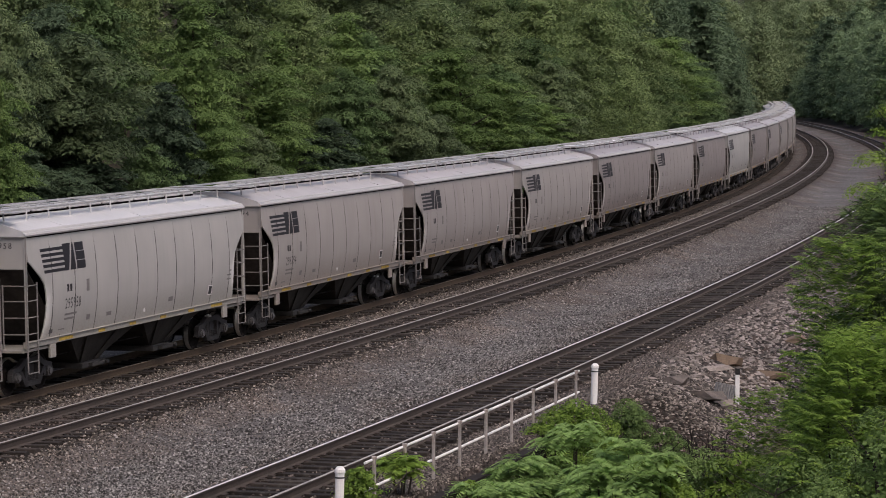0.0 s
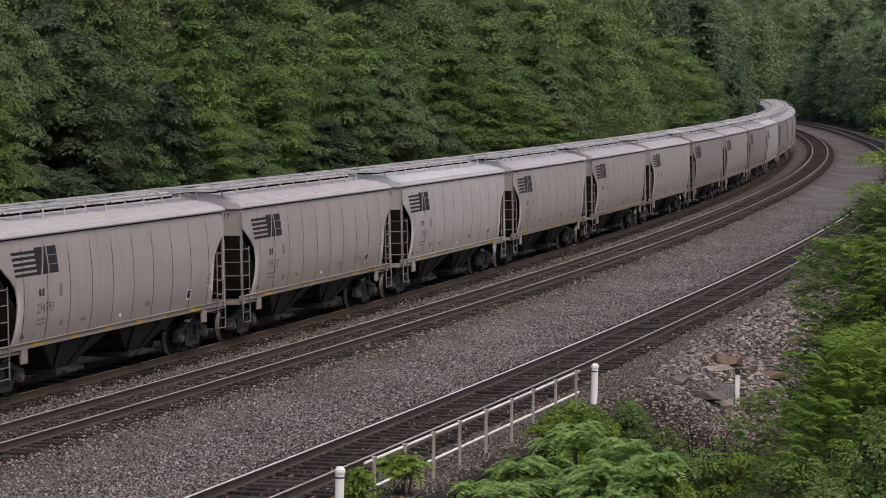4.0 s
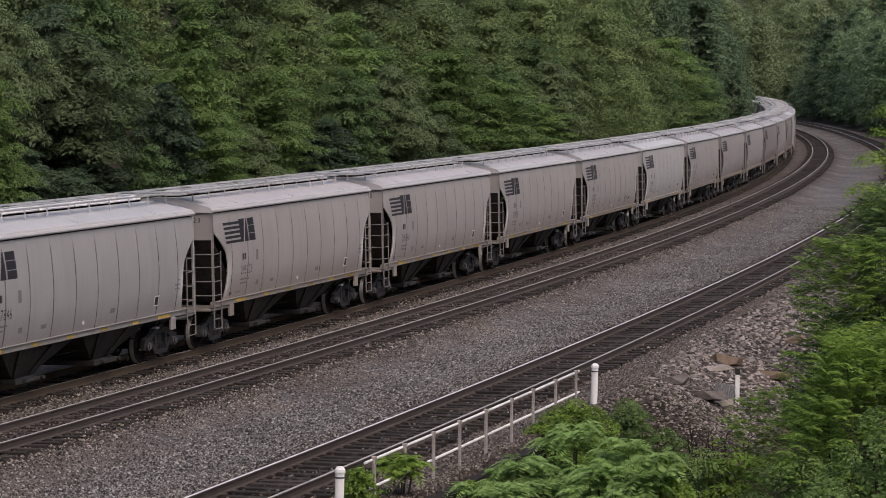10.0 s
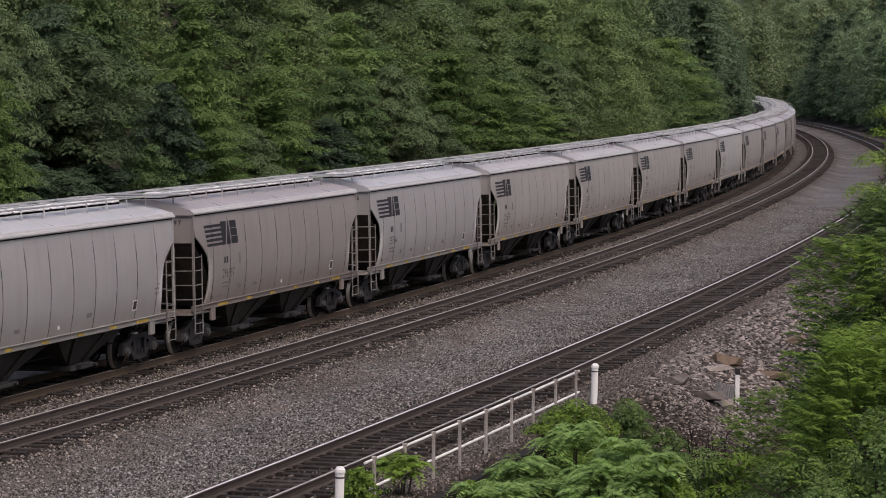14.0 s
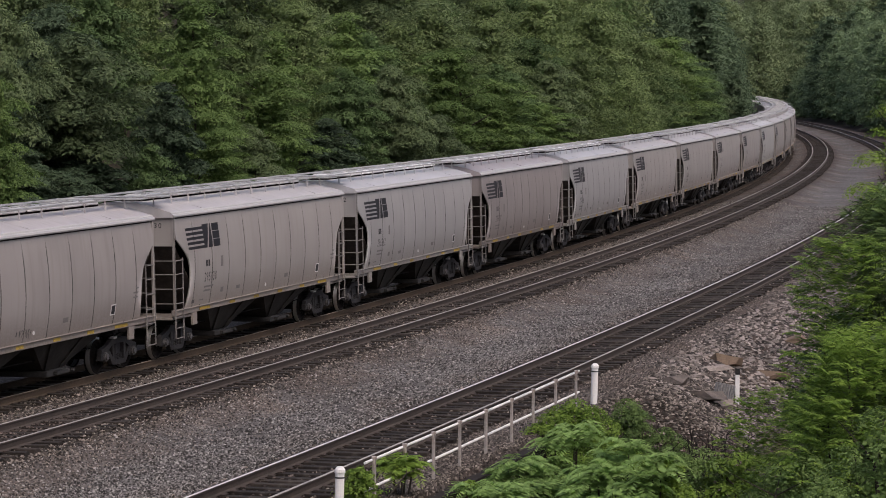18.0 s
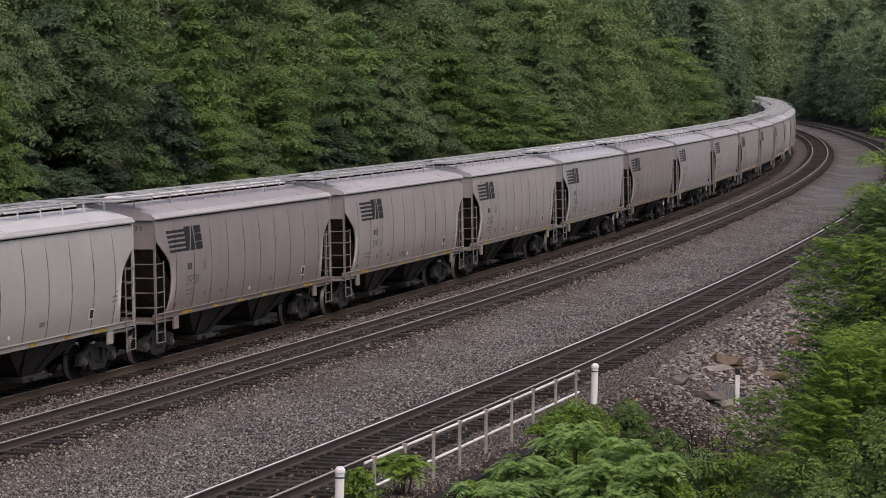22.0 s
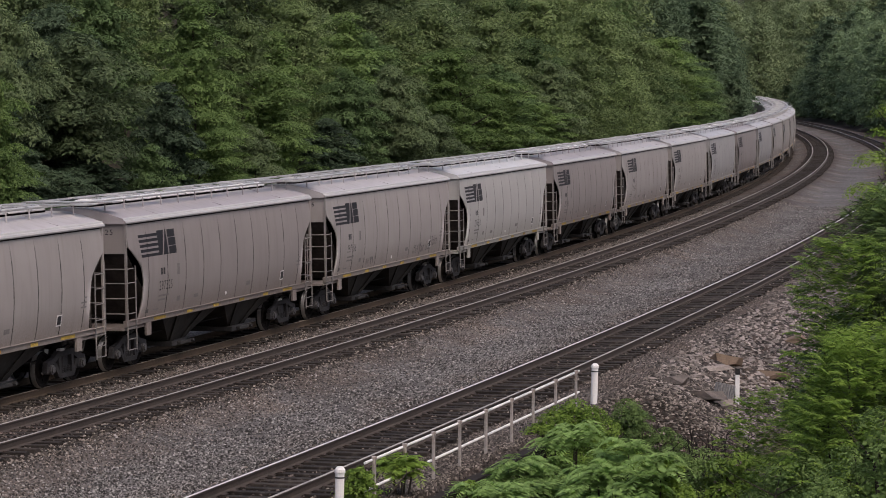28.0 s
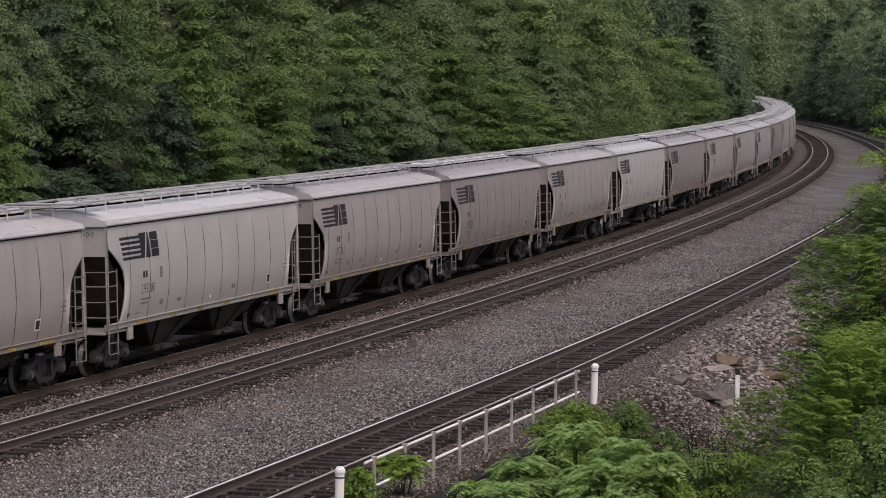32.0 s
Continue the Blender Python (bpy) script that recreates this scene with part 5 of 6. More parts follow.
def build_fence():
    posts = (-15.21, -13.76, -12.28, -10.84, -9.29, -7.67, -6.21, -4.58, -3.01)
    f = thing("rail_fence", "white two-rail pipe fence on grey posts beside the track", "fence")
    for z in (0.75, 0.24):
        bm = bmesh.new()
        ss = np.linspace(-15.55, -2.66, 14)
        rings = []
        for a in ss:
            c, th = beside(a, 2.37, z), along(a)[2]
            n = Vector((math.sin(th), -math.cos(th), 0))
            rings.append([bm.verts.new(c + n * 0.028 * math.cos(q * 0.7854) + Vector((0, 0, 0.028 * math.sin(q * 0.7854)))) for q in range(8)])
        for p, q in zip(rings, rings[1:]):
            for j in range(8):
                bm.faces.new((p[j], p[(j + 1) % 8], q[(j + 1) % 8], q[j]))
        bm.faces.new(rings[0]), bm.faces.new(rings[-1])
        bmesh.ops.recalc_face_normals(bm, faces=bm.faces[:])
        part("fence_rail", bm, FENCE_WHITE, f, "white painted pipe")
    for s in posts:
        p = beside(s, 2.41, -0.62)
        bm = bmesh.new()
        box(bm, -0.045, 0.045, -0.025, 0.025, 0.0, 1.42, 0.006)
        box(bm, -0.035, 0.035, -0.045, 0.045, 1.36, 1.44, 0.006)
        part("fence_post", bm, FENCE_GREY, f, "", Matrix.Translation(p) @ Matrix.Rotation(along(s)[2], 4, "Z"))
    for s, o, lean in ((-16.58, 2.3, 1.5), (-2.06, 2.55, 1.6)):
        p = beside(s, o, -0.75)
        t = thing("marker_post", "stout round white marker post with a domed top", "post", Matrix.Translation(p) @ Matrix.Rotation(radians(lean), 4, "Y") @ Matrix.Rotation(radians(-1), 4, "X"), group="white marker posts")
        bm = bmesh.new()
        rod(bm, (0, 0, 0), (0, 0, 1.5), 0.083, 16)
        part("shaft", bm, FENCE_WHITE, t)
        bm = bmesh.new()
        rod(bm, (0, 0, 1.5), (0, 0, 1.56), 0.1, 16, 0.095)
        rod(bm, (0, 0, 1.56), (0, 0, 1.61), 0.095, 16, 0.05)
        part("cap", bm, FENCE_WHITE, t)
        bm = bmesh.new()
        rod(bm, (0, 0, 1.40), (0, 0, 1.425), 0.086, 16)
        part("band", bm, BLACK_CAP, t, "thin dark band")
    # girder that carries the edge of the bed over the gully
    g = thing("girder", "dark rusty steel girder along the edge of the track bed", "girder")
    for z0, z1, w in ((-0.34, -0.28, 0.26), (-0.82, -0.34, 0.05), (-0.88, -0.82, 0.26)):
        bm = bmesh.new()
        ss = np.linspace(-20, -2.6, 14)
        ring = []
        for s in ss:
            ring.append([bm.verts.new(beside(s, 2.84 + a, z)) for a, z in ((-w / 2, z0), (w / 2, z0), (w / 2, z1), (-w / 2, z1))])
        for p, q in zip(ring, ring[1:]):
            for j in range(4):
                bm.faces.new((p[j], p[(j + 1) % 4], q[(j + 1) % 4], q[j]))
        bm.faces.new(ring[0]), bm.faces.new(ring[-1])
        bmesh.ops.recalc_face_normals(bm, faces=bm.faces[:])
        part("flange" if w > 0.1 else "web", bm, BEAM, g)
    p = beside(3.7, 4.8)
    t = thing("marker_stake", "slim white stake with a dark top among the rocks", "stake", Matrix.Translation(p - Vector((0, 0, 0.3))))
    bm = box(bmesh.new(), -0.055, 0.055, -0.03, 0.03, 0, 1.1, 0.006)
    part("shaft", bm, FENCE_WHITE, t)
    part("dark_top", box(bmesh.new(), -0.06, 0.06, -0.034, 0.034, 1.1, 1.26, 0.006), BLACK_CAP, t, "dark top end")
    # piece of corrugated culvert in the scree
    p = beside(3.3, 4.5)
    v, n = [], 48
    for i in range(n):
        x = -0.27 + 0.54 * i / (n - 1)
        y = 0.018 * math.cos(i / (n - 1) * 8 * 2 * math.pi)
        v += [(x, y, -0.25), (x, y + 0.05, 0.42), (x, y + 0.02, -0.25), (x, y + 0.07, 0.42)]
    f = [(4 * i, 4 * i + 4, 4 * i + 5, 4 * i + 1) for i in range(n - 1)] + [(4 * i + 2, 4 * i + 3, 4 * i + 7, 4 * i + 6) for i in range(n - 1)] + [(4 * i + 1, 4 * i + 5, 4 * i + 7, 4 * i + 3) for i in range(n - 1)]
    sheet = new("culvert_sheet", mesh_of("culvert_sheet", v, f, CORRUGATED))
    sheet.matrix_basis = Matrix.Translation(p) @ Matrix.Rotation(radians(12), 4, "Y")
    tagged(sheet, "bent piece of grey corrugated culvert sheet in scree", "metal sheet")


def rock_mesh(seed, mat, flatness=0.45):
    """An angular broken slab: a cut cube with displaced corners."""
    rng = np.random.default_rng(seed)
    bm = bmesh.new()
    bmesh.ops.create_cube(bm, size=1)
    for v in bm.verts:
        v.co += Vector(rng.normal(size=3) * 0.13)
    for _ in range(3):
        n = Vector(rng.normal(size=3)).normalized()
        r = bmesh.ops.bisect_plane(bm, geom=bm.verts[:] + bm.edges[:] + bm.faces[:], plane_co=n * rng.uniform(0.36, 0.52), plane_no=n, clear_outer=True)
        ed = [e for e in r["geom_cut"] if isinstance(e, bmesh.types.BMEdge)]
        if ed:
            bmesh.ops.contextual_create(bm, geom=ed)
    for v in bm.verts:
        v.co.z *= flatness
    bmesh.ops.recalc_face_normals(bm, faces=bm.faces[:])
    me = bpy.data.meshes.new("rock")
    bm.to_mesh(me)
    bm.free()
    me.materials.append(mat)
    return me


def build_rocks():
    rng = np.random.default_rng(17)
    kinds = [rock_mesh(100 + i, ROCK, 0.26) for i in range(10)]
    spots = []
    for _ in range(290):
        s = 2.0 + 25 * rng.uniform(0, 1) ** 1.2
        lo = 2.0 + 0.8 * max(0, 1 - (s - 2) / 9)
        o = lo + (5.0 - lo) * rng.uniform(0, 1) ** 0.9
        spots.append((s, o, rng.uniform(0.05, 0.13) * (1.8 if rng.uniform() < 0.12 else 1)))
    pts = [place(s, off3(s) + o) for s, o, _ in spots]
    zz = ground_z([p.x for p in pts], [p.y for p in pts])
    for (s, o, size), p, z in zip(spots, pts, zz):
        ob = new("rock", kinds[rng.integers(10)])
        sx = size * rng.uniform(1.1, 2.4)
        ob.matrix_basis = Matrix.LocRotScale((p.x, p.y, z + size * 0.16), Euler((rng.normal() * 0.28 - 0.12, rng.normal() * 0.28, rng.uniform(0, 6.28))), (sx, size, size))
        tagged(ob, "broken angular grey-pink sandstone slab in the scree", "rock", "scree rocks")
    for s, o, sx, sy, sz, mat, text, seed, dz in ((7.4, 3.7, 0.8, 0.5, 0.6, ROCK_RED, "big orange-brown sandstone block in the scree", 131, 0.1), (5.9, 3.65, 0.95, 0.5, 0.22, ROCK, "wide pale flat sandstone slab in the scree", 132, 0.05), (8.6, 4.75, 0.9, 0.5, 0.5, ROCK_RED, "reddish sandstone block beside bushes", 133, 0.1),
                                                  (2.3, 4.15, 1.05, 0.5, 0.5, ROCK, "big layered grey sandstone slab in the scree", 134, 0.05), (2.5, 3.4, 0.6, 0.4, 0.45, ROCK, "big grey sandstone block in the scree", 135, 0.08), (2.7, 4.6, 0.6, 0.4, 0.45, ROCK, "big grey sandstone block in the scree", 136, 0.05), (14.5, 4.2, 1.0, 0.5, 0.4, ROCK_RED, "reddish sandstone slab in the scree", 137, 0.05)):
        ob = new("rock", rock_mesh(seed, mat, 0.55))
        p = beside(s, o)
        ob.matrix_basis = Matrix.LocRotScale((p.x, p.y, p.z + dz), Euler((rng.normal() * 0.12, rng.normal() * 0.12, rng.uniform(-0.4, 0.4))), (sx, sy, sz))
        tagged(ob, text, "rock", "scree rocks")


# an angular stone half sunk in the ground: four sides that meet at a crest
STONE_V = np.array([(1, 0.75, -0.5), (-1, 0.75, -0.5), (-1, -0.75, -0.5), (1, -0.75, -0.5), (0.6, 0.1, 0.75), (-0.6, -0.1, 0.75)], float)
STONE_F = np.array([(0, 1, 4), (1, 5, 4), (1, 2, 5), (2, 3, 5), (3, 4, 5), (3, 0, 4)])


def scatter(name, s, l, size, mat, label, seed, flat=0.7, lift=0.0):
    """Loose stones joined into one mesh, lying on the ground."""
    rng = np.random.default_rng(seed)
    n = len(s)
    x, y, th = (np.interp(s * STATION, _S, c) for c in (_X, _Y, _th))
    px, py = x + l * np.sin(th), y - l * np.cos(th)
    pz = ground_z(px, py) + size * 0.15 + lift
    v = STONE_V[None] * size[:, None, None] * rng.uniform(0.6, 1.3, (n, 6, 1)) + rng.normal(size=(n, 6, 3)) * size[:, None, None] * 0.24
    v[:, :, 2] *= flat
    a = rng.uniform(0, 6.28, n)
    c, d = np.cos(a)[:, None], np.sin(a)[:, None]
    v = np.stack([v[:, :, 0] * c - v[:, :, 1] * d, v[:, :, 0] * d + v[:, :, 1] * c, v[:, :, 2]], 2)
    v += np.stack([px, py, pz], 1)[:, None]
    f = (STONE_F[None] + (np.arange(n) * 6)[:, None, None]).reshape(-1)
    me = bpy.data.meshes.new(name)
    me.vertices.add(n * 6)
    me.vertices.foreach_set("co", v.reshape(-1).astype(np.float32))
    m = n * 6
    me.loops.add(m * 3)
    me.loops.foreach_set("vertex_index", f.astype(np.int32))
    me.polygons.add(m)
    me.polygons.foreach_set("loop_start", np.arange(0, m * 3, 3, dtype=np.int32))
    me.polygons.foreach_set("loop_total", np.full(m, 3, dtype=np.int32))
    me.materials.append(mat)
    me.update(calc_edges=True)
    tagged(new(name, me), label, "gravel", kind="stuff")


def build_stones():
    rng = np.random.default_rng(23)
    grid = np.arange(-60, 140.0)
    second = [off2(a) for a in grid]
    n = 260000
    s = -18 + 100 * rng.uniform(0, 1, n) ** 2.1
    d3, d2 = off3(s), np.interp(s, grid, second)
    l = rng.uniform(1.0, d3 + 3.2)
    keep = (np.abs(l - d2) > 1.28) & (np.abs(l - d3) > 1.28)
    s, l, d2 = s[keep], l[keep], d2[keep]
    brown = (l > off3(s) + 1.2) | (rng.uniform(size=len(s)) < 0.75 * smooth(d2 + 4.2, d2 + 1.4, l))
    scatter("shoulder_stones", s[brown], l[brown], rng.uniform(0.014, 0.029, int(brown.sum())), STONE_BROWN, "brown loose stones on the bed's shoulder", 27, 0.9)
    s, l = s[~brown], l[~brown]
    scatter("ballast_stones", s, l, rng.uniform(0.015, 0.03, len(s)), STONE, "loose grey crushed ballast stones", 24, 1.0)
    # between the sleepers, up to the rails
    n = 60000
    s = -18 + 70 * rng.uniform(0, 1, n) ** 1.6
    pick = rng.uniform(size=n)
    mid = np.where(pick < 0.1, off3(s), np.where(pick < 0.62, np.interp(s, grid, second), 0.0))
    w = rng.uniform(-1.6, 1.6, n)
    keep = (np.abs(np.abs(w) - 0.752) > 0.1) & (np.abs((s + 20) / 0.408 % 1.0 - 0.5) < 0.27) & (mid + w > 0.7)
    s, mid, w = s[keep], mid[keep], w[keep]
    ends = np.abs(w) > 0.85
    scatter("crib_stones", s[~ends], (mid + w)[~ends], rng.uniform(0.018, 0.036, int((~ends).sum())), STONE_CRIB, "grimy brown ballast stones between the sleepers", 26, 0.8, 0.045)
    scatter("sleeper_end_stones", s[ends], (mid + w)[ends], rng.uniform(0.02, 0.036, int(ends.sum())), STONE_BROWN, "brown ballast stones between the sleepers' ends", 29, 0.9, 0.06)
    n = 15000
    s, o = rng.uniform(-3.5, 5, n), rng.uniform(2.65, 6.0, n)
    scatter("rubble", s, off3(s) + o, rng.uniform(0.02, 0.055, n), STONE_BROWN, "dark brown rubble on the gully's side", 28, 0.6)
    n = 12000
    s = 1.4 + 30 * rng.uniform(0, 1, n) ** 1.1
    d3 = off3(s)
    lo = 1.9 + 0.9 * np.clip(1 - (s - 1.4) / 9, 0, 1)
    o = lo + (5.6 - lo) * rng.uniform(0, 1, n) ** 0.8
    scatter("scree", s, d3 + o, 0.025 + 0.075 * rng.uniform(0, 1, n) ** 2.2, ROCK_BITS, "broken grey-pink sandstone rubble", 25, 0.55)


build_fence()
build_rocks()
build_stones()


# ---------------------------------------------------------------- foreground plants
def frond_mesh(name, seed, tips, length, pairs, leaflet, mat, sag=0.5, rise=0.5, fall=0.35):
    """Compound leaves: an arching midrib with pairs of narrow leaflets. tips: base points and outward directions."""
    rng = np.random.default_rng(seed)
    quads = []
    base, out = tips
    n = len(base)
    ln = length * rng.uniform(0.6, 1.25, n)
    for i in range(pairs + 1):
        f = (i + 0.5) / (pairs + 0.5)
        d = ln * f
        p = base + out * d[:, None]
        p[:, 2] += rise * d - sag * d * d / length
        side = np.cross(out, (0, 0, 1.0))
        side /= np.linalg.norm(side, axis=1, keepdims=True) + 1e-9
        w = leaflet * (0.55 + 1.1 * np.sin(np.pi * min(0.97, 0.15 + f * 0.8)))
        for sg in ((-1, 1) if i < pairs else (0,)):
            t = side * sg * 0.9 + out * (0.45 if sg else 1.0)
            t[:, 2] -= fall + rng.uniform(-0.12, 0.2, n)
            t /= np.linalg.norm(t, axis=1, keepdims=True)
            b = np.cross(t, (0, 0, 1.0))
            b /= np.linalg.norm(b, axis=1, keepdims=True) + 1e-9
            b[:, 2] += rng.normal(size=n) * 0.3
            L_ = w * rng.uniform(0.8, 1.2, (n, 1))
            W_ = L_ * 0.25
            quads.append(np.stack([p, p + t * L_ * 0.5 - b * W_ * 0.5, p + t * L_, p + t * L_ * 0.5 + b * W_ * 0.5], 1))
    return quads_mesh(name, np.concatenate(quads), mat)


def dome_tips(seed, n, h, r, low, peak=0.45, shell=0.7):
    rng = np.random.default_rng(seed)
    az = rng.uniform(0, 2 * np.pi, n)
    f = rng.uniform(low, 1, n)
    lob = rng.uniform(0, 6.28, 3)
    env = np.sqrt(np.clip(1 - ((f - peak) / np.where(f > peak, 1.03 - peak, peak + 0.35)) ** 2, 0.02, 1)) * (1 + 0.22 * np.sin(3 * az + lob[0] + 4 * f) + 0.2 * np.sin(2 * az + lob[1]) + 0.14 * np.sin(13 * f + lob[2]))
    rad = r * env * (1 - shell * rng.uniform(0, 1, n) ** 1.6)
    out = np.stack([np.cos(az), np.sin(az), 0.15 + 0.25 * f], 1)
    out += rng.normal(size=(n, 3)) * 0.3
    out /= np.linalg.norm(out, axis=1, keepdims=True)
    return np.stack([rad * np.cos(az), rad * np.sin(az), h * f], 1), out


def rosette_tips(seed, stems, each, h, r):
    """Whorls of leaves at the ends of a few stems, as sumac grows."""
    rng = np.random.default_rng(seed)
    base, out = [], []
    for i in range(stems):
        a, q = rng.uniform(0, 6.28), r * math.sqrt(rng.uniform(0, 1))
        top = np.array([q * math.cos(a), q * math.sin(a), h * (1 - 0.28 * (q / r) ** 2) * rng.uniform(0.76, 1.0)])
        for j in range(each):
            b = 6.283 * j / each + rng.uniform(-0.25, 0.25)
            e = rng.uniform(0.15, 0.95)
            base.append(top - np.array([0, 0, rng.uniform(0, 0.18)]))
            out.append((math.cos(b), math.sin(b), e))
    out = np.array(out)
    return np.array(base), out / np.linalg.norm(out, axis=1, keepdims=True)


def sumac(label, seed, x, y, top, r, stems, each=11, length=0.72, leaflet=0.13, mat=None):
    z0 = float(ground_z([x], [y])[0])
    h = max(0.6, top - z0)
    t = thing("sumac", label, "bush", Matrix.Translation((x, y, z0)), group="trackside bushes")
    tips = rosette_tips(seed, stems, each, h, r)
    for i in range(stems):
        e = Vector(tips[0][i * each])
        bm = rod(bmesh.new(), (e.x * 0.4, e.y * 0.4, -0.3), e, 0.03, 6, 0.014)
        part("stem", bm, BARK, t)
    part("foliage", frond_mesh("foliage", seed, tips, length, 20, leaflet * 0.95, mat or LEAF[4], 1.15, 0.6, 0.5), None, t)
    return t


def bush(name, label, seed, x, y, top, r, mat, fronds, length, pairs, leaflet, low=0.15, sag=0.5, peak=0.45, category="bush"):
    z0 = float(ground_z([x], [y])[0])
    h = max(0.8, top - z0)
    t = thing(name, label, category, Matrix.Translation((x, y, z0)), group="trackside bushes")
    rng = np.random.default_rng(seed + 1)
    for i in range(5):
        bm = bmesh.new()
        a = rng.uniform(0, 6.28)
        q = Vector((math.cos(a) * r * 0.5, math.sin(a) * r * 0.5, h * rng.uniform(0.6, 0.92)))
        rod(bm, (math.cos(a) * 0.1, math.sin(a) * 0.1, -0.3), q * 0.5, 0.035, 6, 0.026)
        rod(bm, q * 0.5, q, 0.026, 6, 0.01)
        part("stem", bm, BARK, t)
    part("foliage", frond_mesh("foliage", seed, dome_tips(seed, fronds, h, r, low, peak), length, pairs, leaflet, mat, sag), None, t)
    return t


def leafy(name, label, seed, x, y, top, r, mat, leaves, leaf, low=0.1, category="bush"):
    z0 = float(ground_z([x], [y])[0])
    h = max(0.8, top - z0)
    t = thing(name, label, category, Matrix.Translation((x, y, z0)), group="trackside bushes")
    if name == "weed_clump":
        rng = np.random.default_rng(seed + 1)
        for a in rng.uniform(0, 6.28, 6):
            e = Vector((math.cos(a) * r * 0.6, math.sin(a) * r * 0.6, h * rng.uniform(0.7, 0.95)))
            part("stem", rod(bmesh.new(), (e.x * 0.3, e.y * 0.3, -0.2), e, 0.016, 6, 0.006), STEM, t)
    else:
        part("trunk", trunk_mesh(seed, h, r), BARK, t)
    part("crown", crown_mesh("crown", seed, h, r, 60, leaves, leaf, mat, low=low, taper=3.0, long=1.9, core=0.04), None, t)
    return t


bush("locust_sapling", "bright green locust tree with feathery compound leaves", 51, 9.6, 55.96, 5.37, 1.75, LEAF[1], 3000, 0.45, 9, 0.095, 0.45, peak=0.72, category="tree")
bush("locust_sapling", "bright green locust sapling beside the scree", 52, 7.81, 48.39, 3.25, 1.9, LEAF[3], 2000, 0.42, 9, 0.09, 0.3, peak=0.6, category="tree")
bush("locust_sapling", "yellow-green locust sapling beside the scree", 53, 6.46, 52.49, 1.65, 0.9, LEAF[3], 800, 0.38, 9, 0.085, 0.3, peak=0.6, category="tree")
bush("locust_sapling", "bright green locust sapling leaning over the scree", 50, 7.58, 51.07, 4.75, 0.85, LEAF[3], 1300, 0.42, 9, 0.09, 0.2, peak=0.55, category="tree")
leafy("grey_shrub", "grey-green small-leaved shrub among the locusts", 54, 8.37, 50.92, 4.28, 1.35, LEAF[2], 9000, 0.085)
leafy("tall_shrub", "slender light green small-leaved tree beside the bushes", 55, 13.33, 78.86, 7.52, 1.4, LEAF[3], 16000, 0.042, category="tree")
leafy("dark_shrub", "dark green undergrowth below the locusts", 56, 8.62, 58.71, 2.62, 1.1, LEAF[0], 6000, 0.095)
leafy("low_shrub", "low small-leaved green shrub in the gully", 57, 4.88, 51.37, 0.71, 1.2, LEAF[1], 19000, 0.036)
leafy("low_shrub", "low small-leaved green shrub in the gully", 58, 6.27, 47.32, 1.27, 1.5, LEAF[1], 24000, 0.035)
leafy("low_shrub", "low mid-green shrub in the gully", 59, 7.21, 44.57, 2.31, 1.4, LEAF[1], 24000, 0.034)
sumac("green sumac with long arching compound leaves", 61, 1.71, 52.86, 0.7, 0.85, 19, 11)
sumac("green sumac with long arching compound leaves", 62, 3.28, 51.50, 1.00, 0.9, 16, 11)
sumac("green sumac with long arching compound leaves", 63, 0.97, 49.01, 0.68, 0.8, 16, 11)
sumac("small sumac growing through the rail fence", 64, -0.76, 51.6, 0.62, 0.28, 5, 9, 0.5, 0.12, LEAF[3])
sumac("green sumac with long arching compound leaves", 65, 2.54, 54.12, 0.96, 0.85, 18, 11)
sumac("green sumac with long arching compound leaves", 69, 3.88, 49.51, 0.97, 0.7, 11, 11)
leafy("weed_clump", "bright green loose weeds beside the fence's end", 66, 2.9, 60.8, 0.5, 0.95, LEAF[3], 15000, 0.036, 0.45)
leafy("weed_clump", "bright green loose weeds beside the marker post", 67, 4.25, 61.6, 0.42, 0.8, LEAF[1], 13000, 0.034, 0.4)
leafy("weed_clump", "dark green loose weeds at the scree's foot", 76, 5.1, 61.2, -0.15, 0.7, LEAF[1], 9000, 0.034, 0.3)
leafy("weed_clump", "bright green loose weeds above the sumacs", 77, 3.5, 58.6, 0.25, 0.85, LEAF[3], 12000, 0.036, 0.35)
leafy("low_shrub", "low small-leaved green shrub in the gully", 74, 5.6, 51.1, 0.76, 1.0, LEAF[3], 10000, 0.042)
leafy("low_shrub", "low small-leaved green shrub in the gully", 75, 4.1, 50.0, 0.85, 0.9, LEAF[3], 9000, 0.042)
leafy("low_shrub", "low green weeds below the girder", 70, 0.52, 48.9, 0.5, 0.55, LEAF[3], 4000, 0.04)
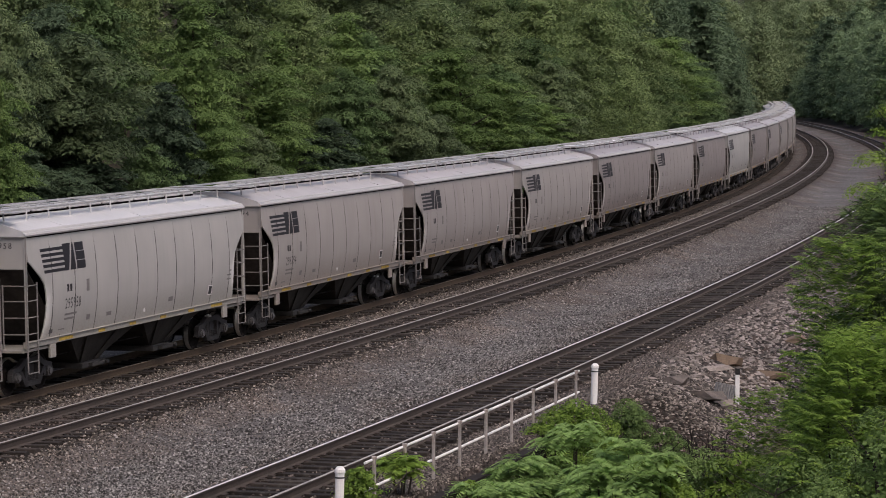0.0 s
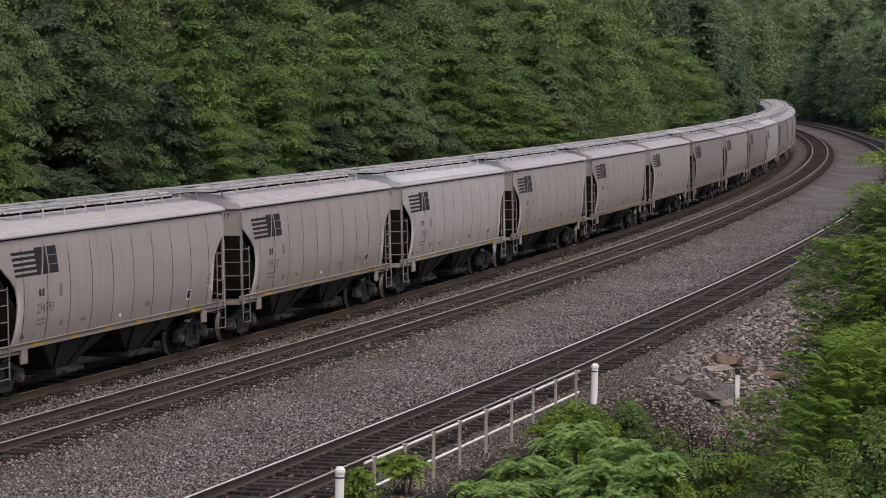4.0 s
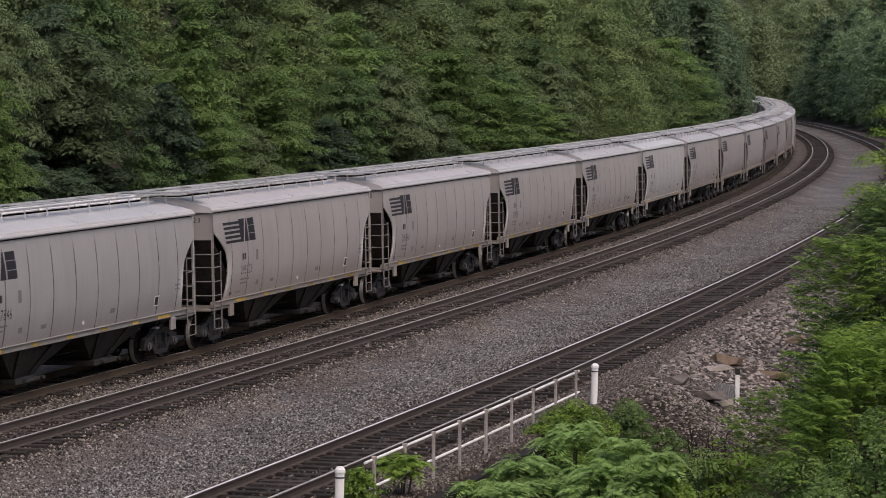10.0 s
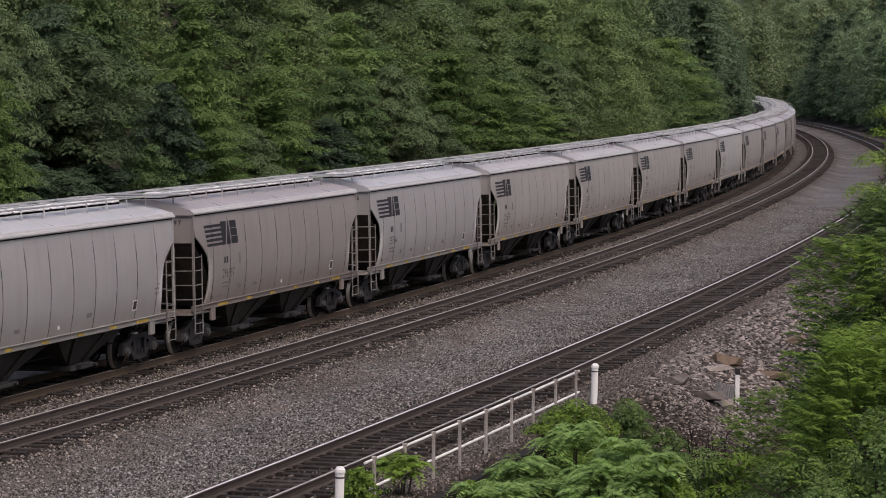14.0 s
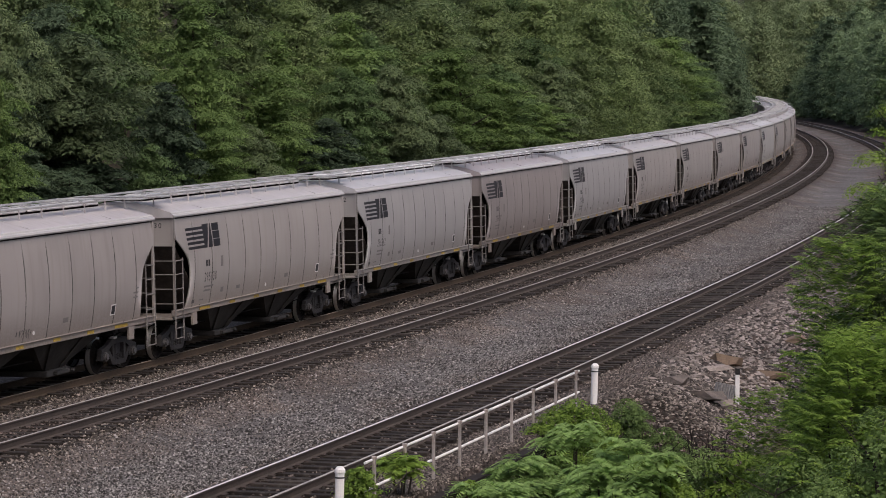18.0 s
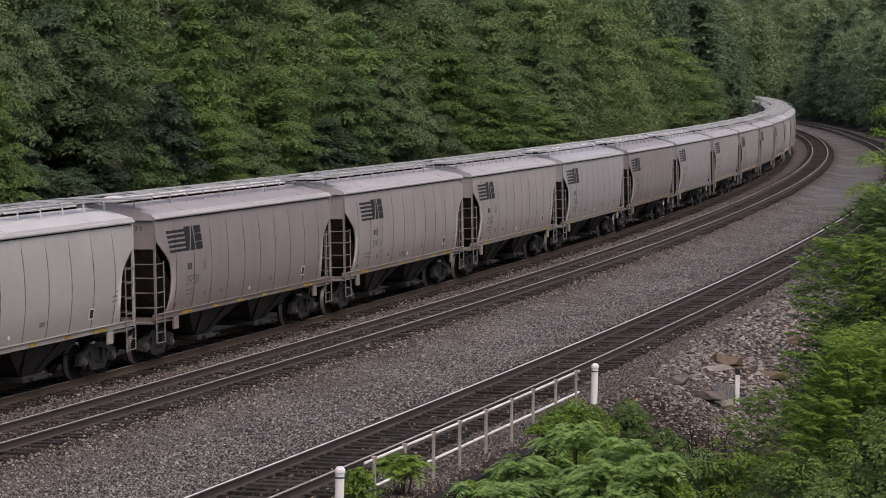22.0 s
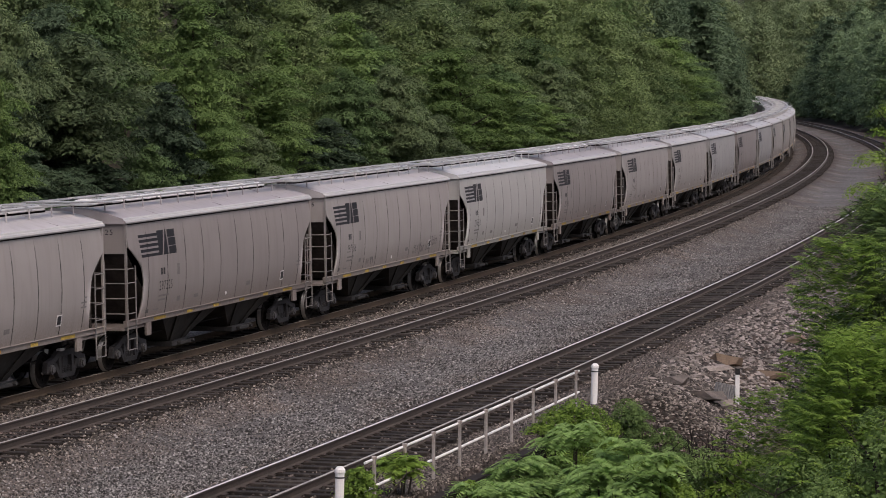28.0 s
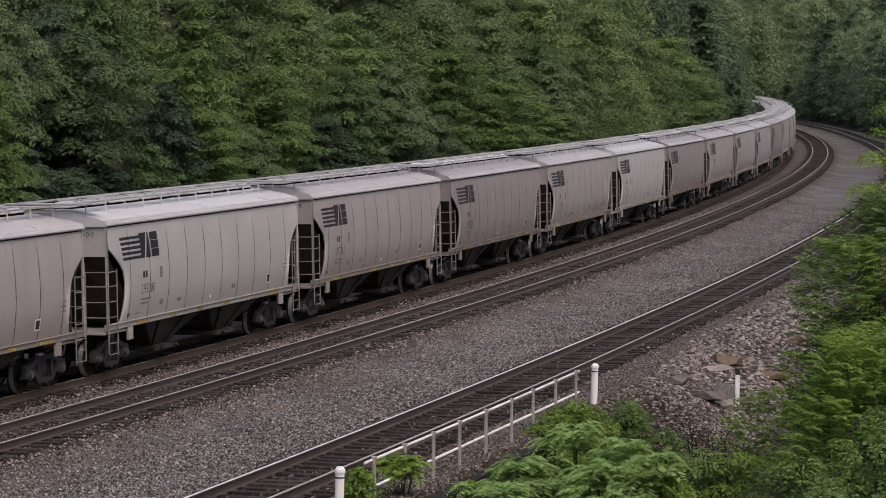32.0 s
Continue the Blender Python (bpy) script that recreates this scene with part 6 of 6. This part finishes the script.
leafy("low_shrub", "low green weeds under the fence", 68, -1.51, 49.64, 0.16, 0.4, LEAF[3], 2400, 0.035)


def dead_weed(x, y, top, seed):
    z0 = float(ground_z([x], [y])[0])
    rng = np.random.default_rng(seed)
    bm = bmesh.new()
    h = top - z0
    for i in range(20):
        a, q = rng.uniform(0, 6.28), rng.uniform(0.75, 1.0)
        e = Vector((math.cos(a) * 0.5 * q, math.sin(a) * 0.5 * q, h * q))
        rod(bm, (0, 0, -0.1), e * 0.6, 0.02, 5, 0.014)
        rod(bm, e * 0.6, e, 0.014, 5, 0.006)
        for _ in range(9):
            g = e * rng.uniform(0.72, 0.98)
            rod(bm, g, g + Vector((rng.normal() * 0.2, rng.normal() * 0.2, 0.22)), 0.01, 4, 0.004)
    t = thing("dead_weed", "bare dark dead weed stalks in the gully", "weed", Matrix.Translation((x, y, z0)), group="trackside bushes")
    part("stem", bm, STEM, t)


dead_weed(5.57, 56.49, 0.76, 71)
dead_weed(5.81, 55.16, 0.52, 72)
dead_weed(5.13, 55.88, 0.37, 73)


# ---------------------------------------------------------------- what moves
def car_pose(s):
    """A car, s metres along, rests on two truck centres on the curve, leaning with the track's cant."""
    a, b = place((s - TRUCK_AT) / STATION), place((s + TRUCK_AT) / STATION)
    d = b - a
    m = Matrix.Translation((a + b) / 2) @ Matrix.Rotation(math.atan2(d.y, d.x), 4, "Z")
    # lean about the inner rail
    return m @ Matrix.Translation((0, 0.75, 0)) @ Matrix.Rotation(radians(-1.07), 4, "X") @ Matrix.Translation((0, -0.75, 0))


def motions():
    times = [i * 0.5 for i in range(65)]
    ticks = [i / 15 for i in range(481)]
    spin = [(t, (V0 * t + 0.5 * ACC * t * t) / 0.457) for t in ticks]
    for k, car, _ in CARS:
        walk(car, [(t, car_pose(k * L_CAR + V0 * t + 0.5 * ACC * t * t)) for t in times])
        for truck in car.children:
            for w in truck.children:
                if w.name.startswith("wheelset"):
                    at = w.matrix_basis.translation.copy()
                    walk(w, [(t, Matrix.Translation(at) @ Matrix.Rotation(a, 4, "Y")) for t, a in spin])


motions()
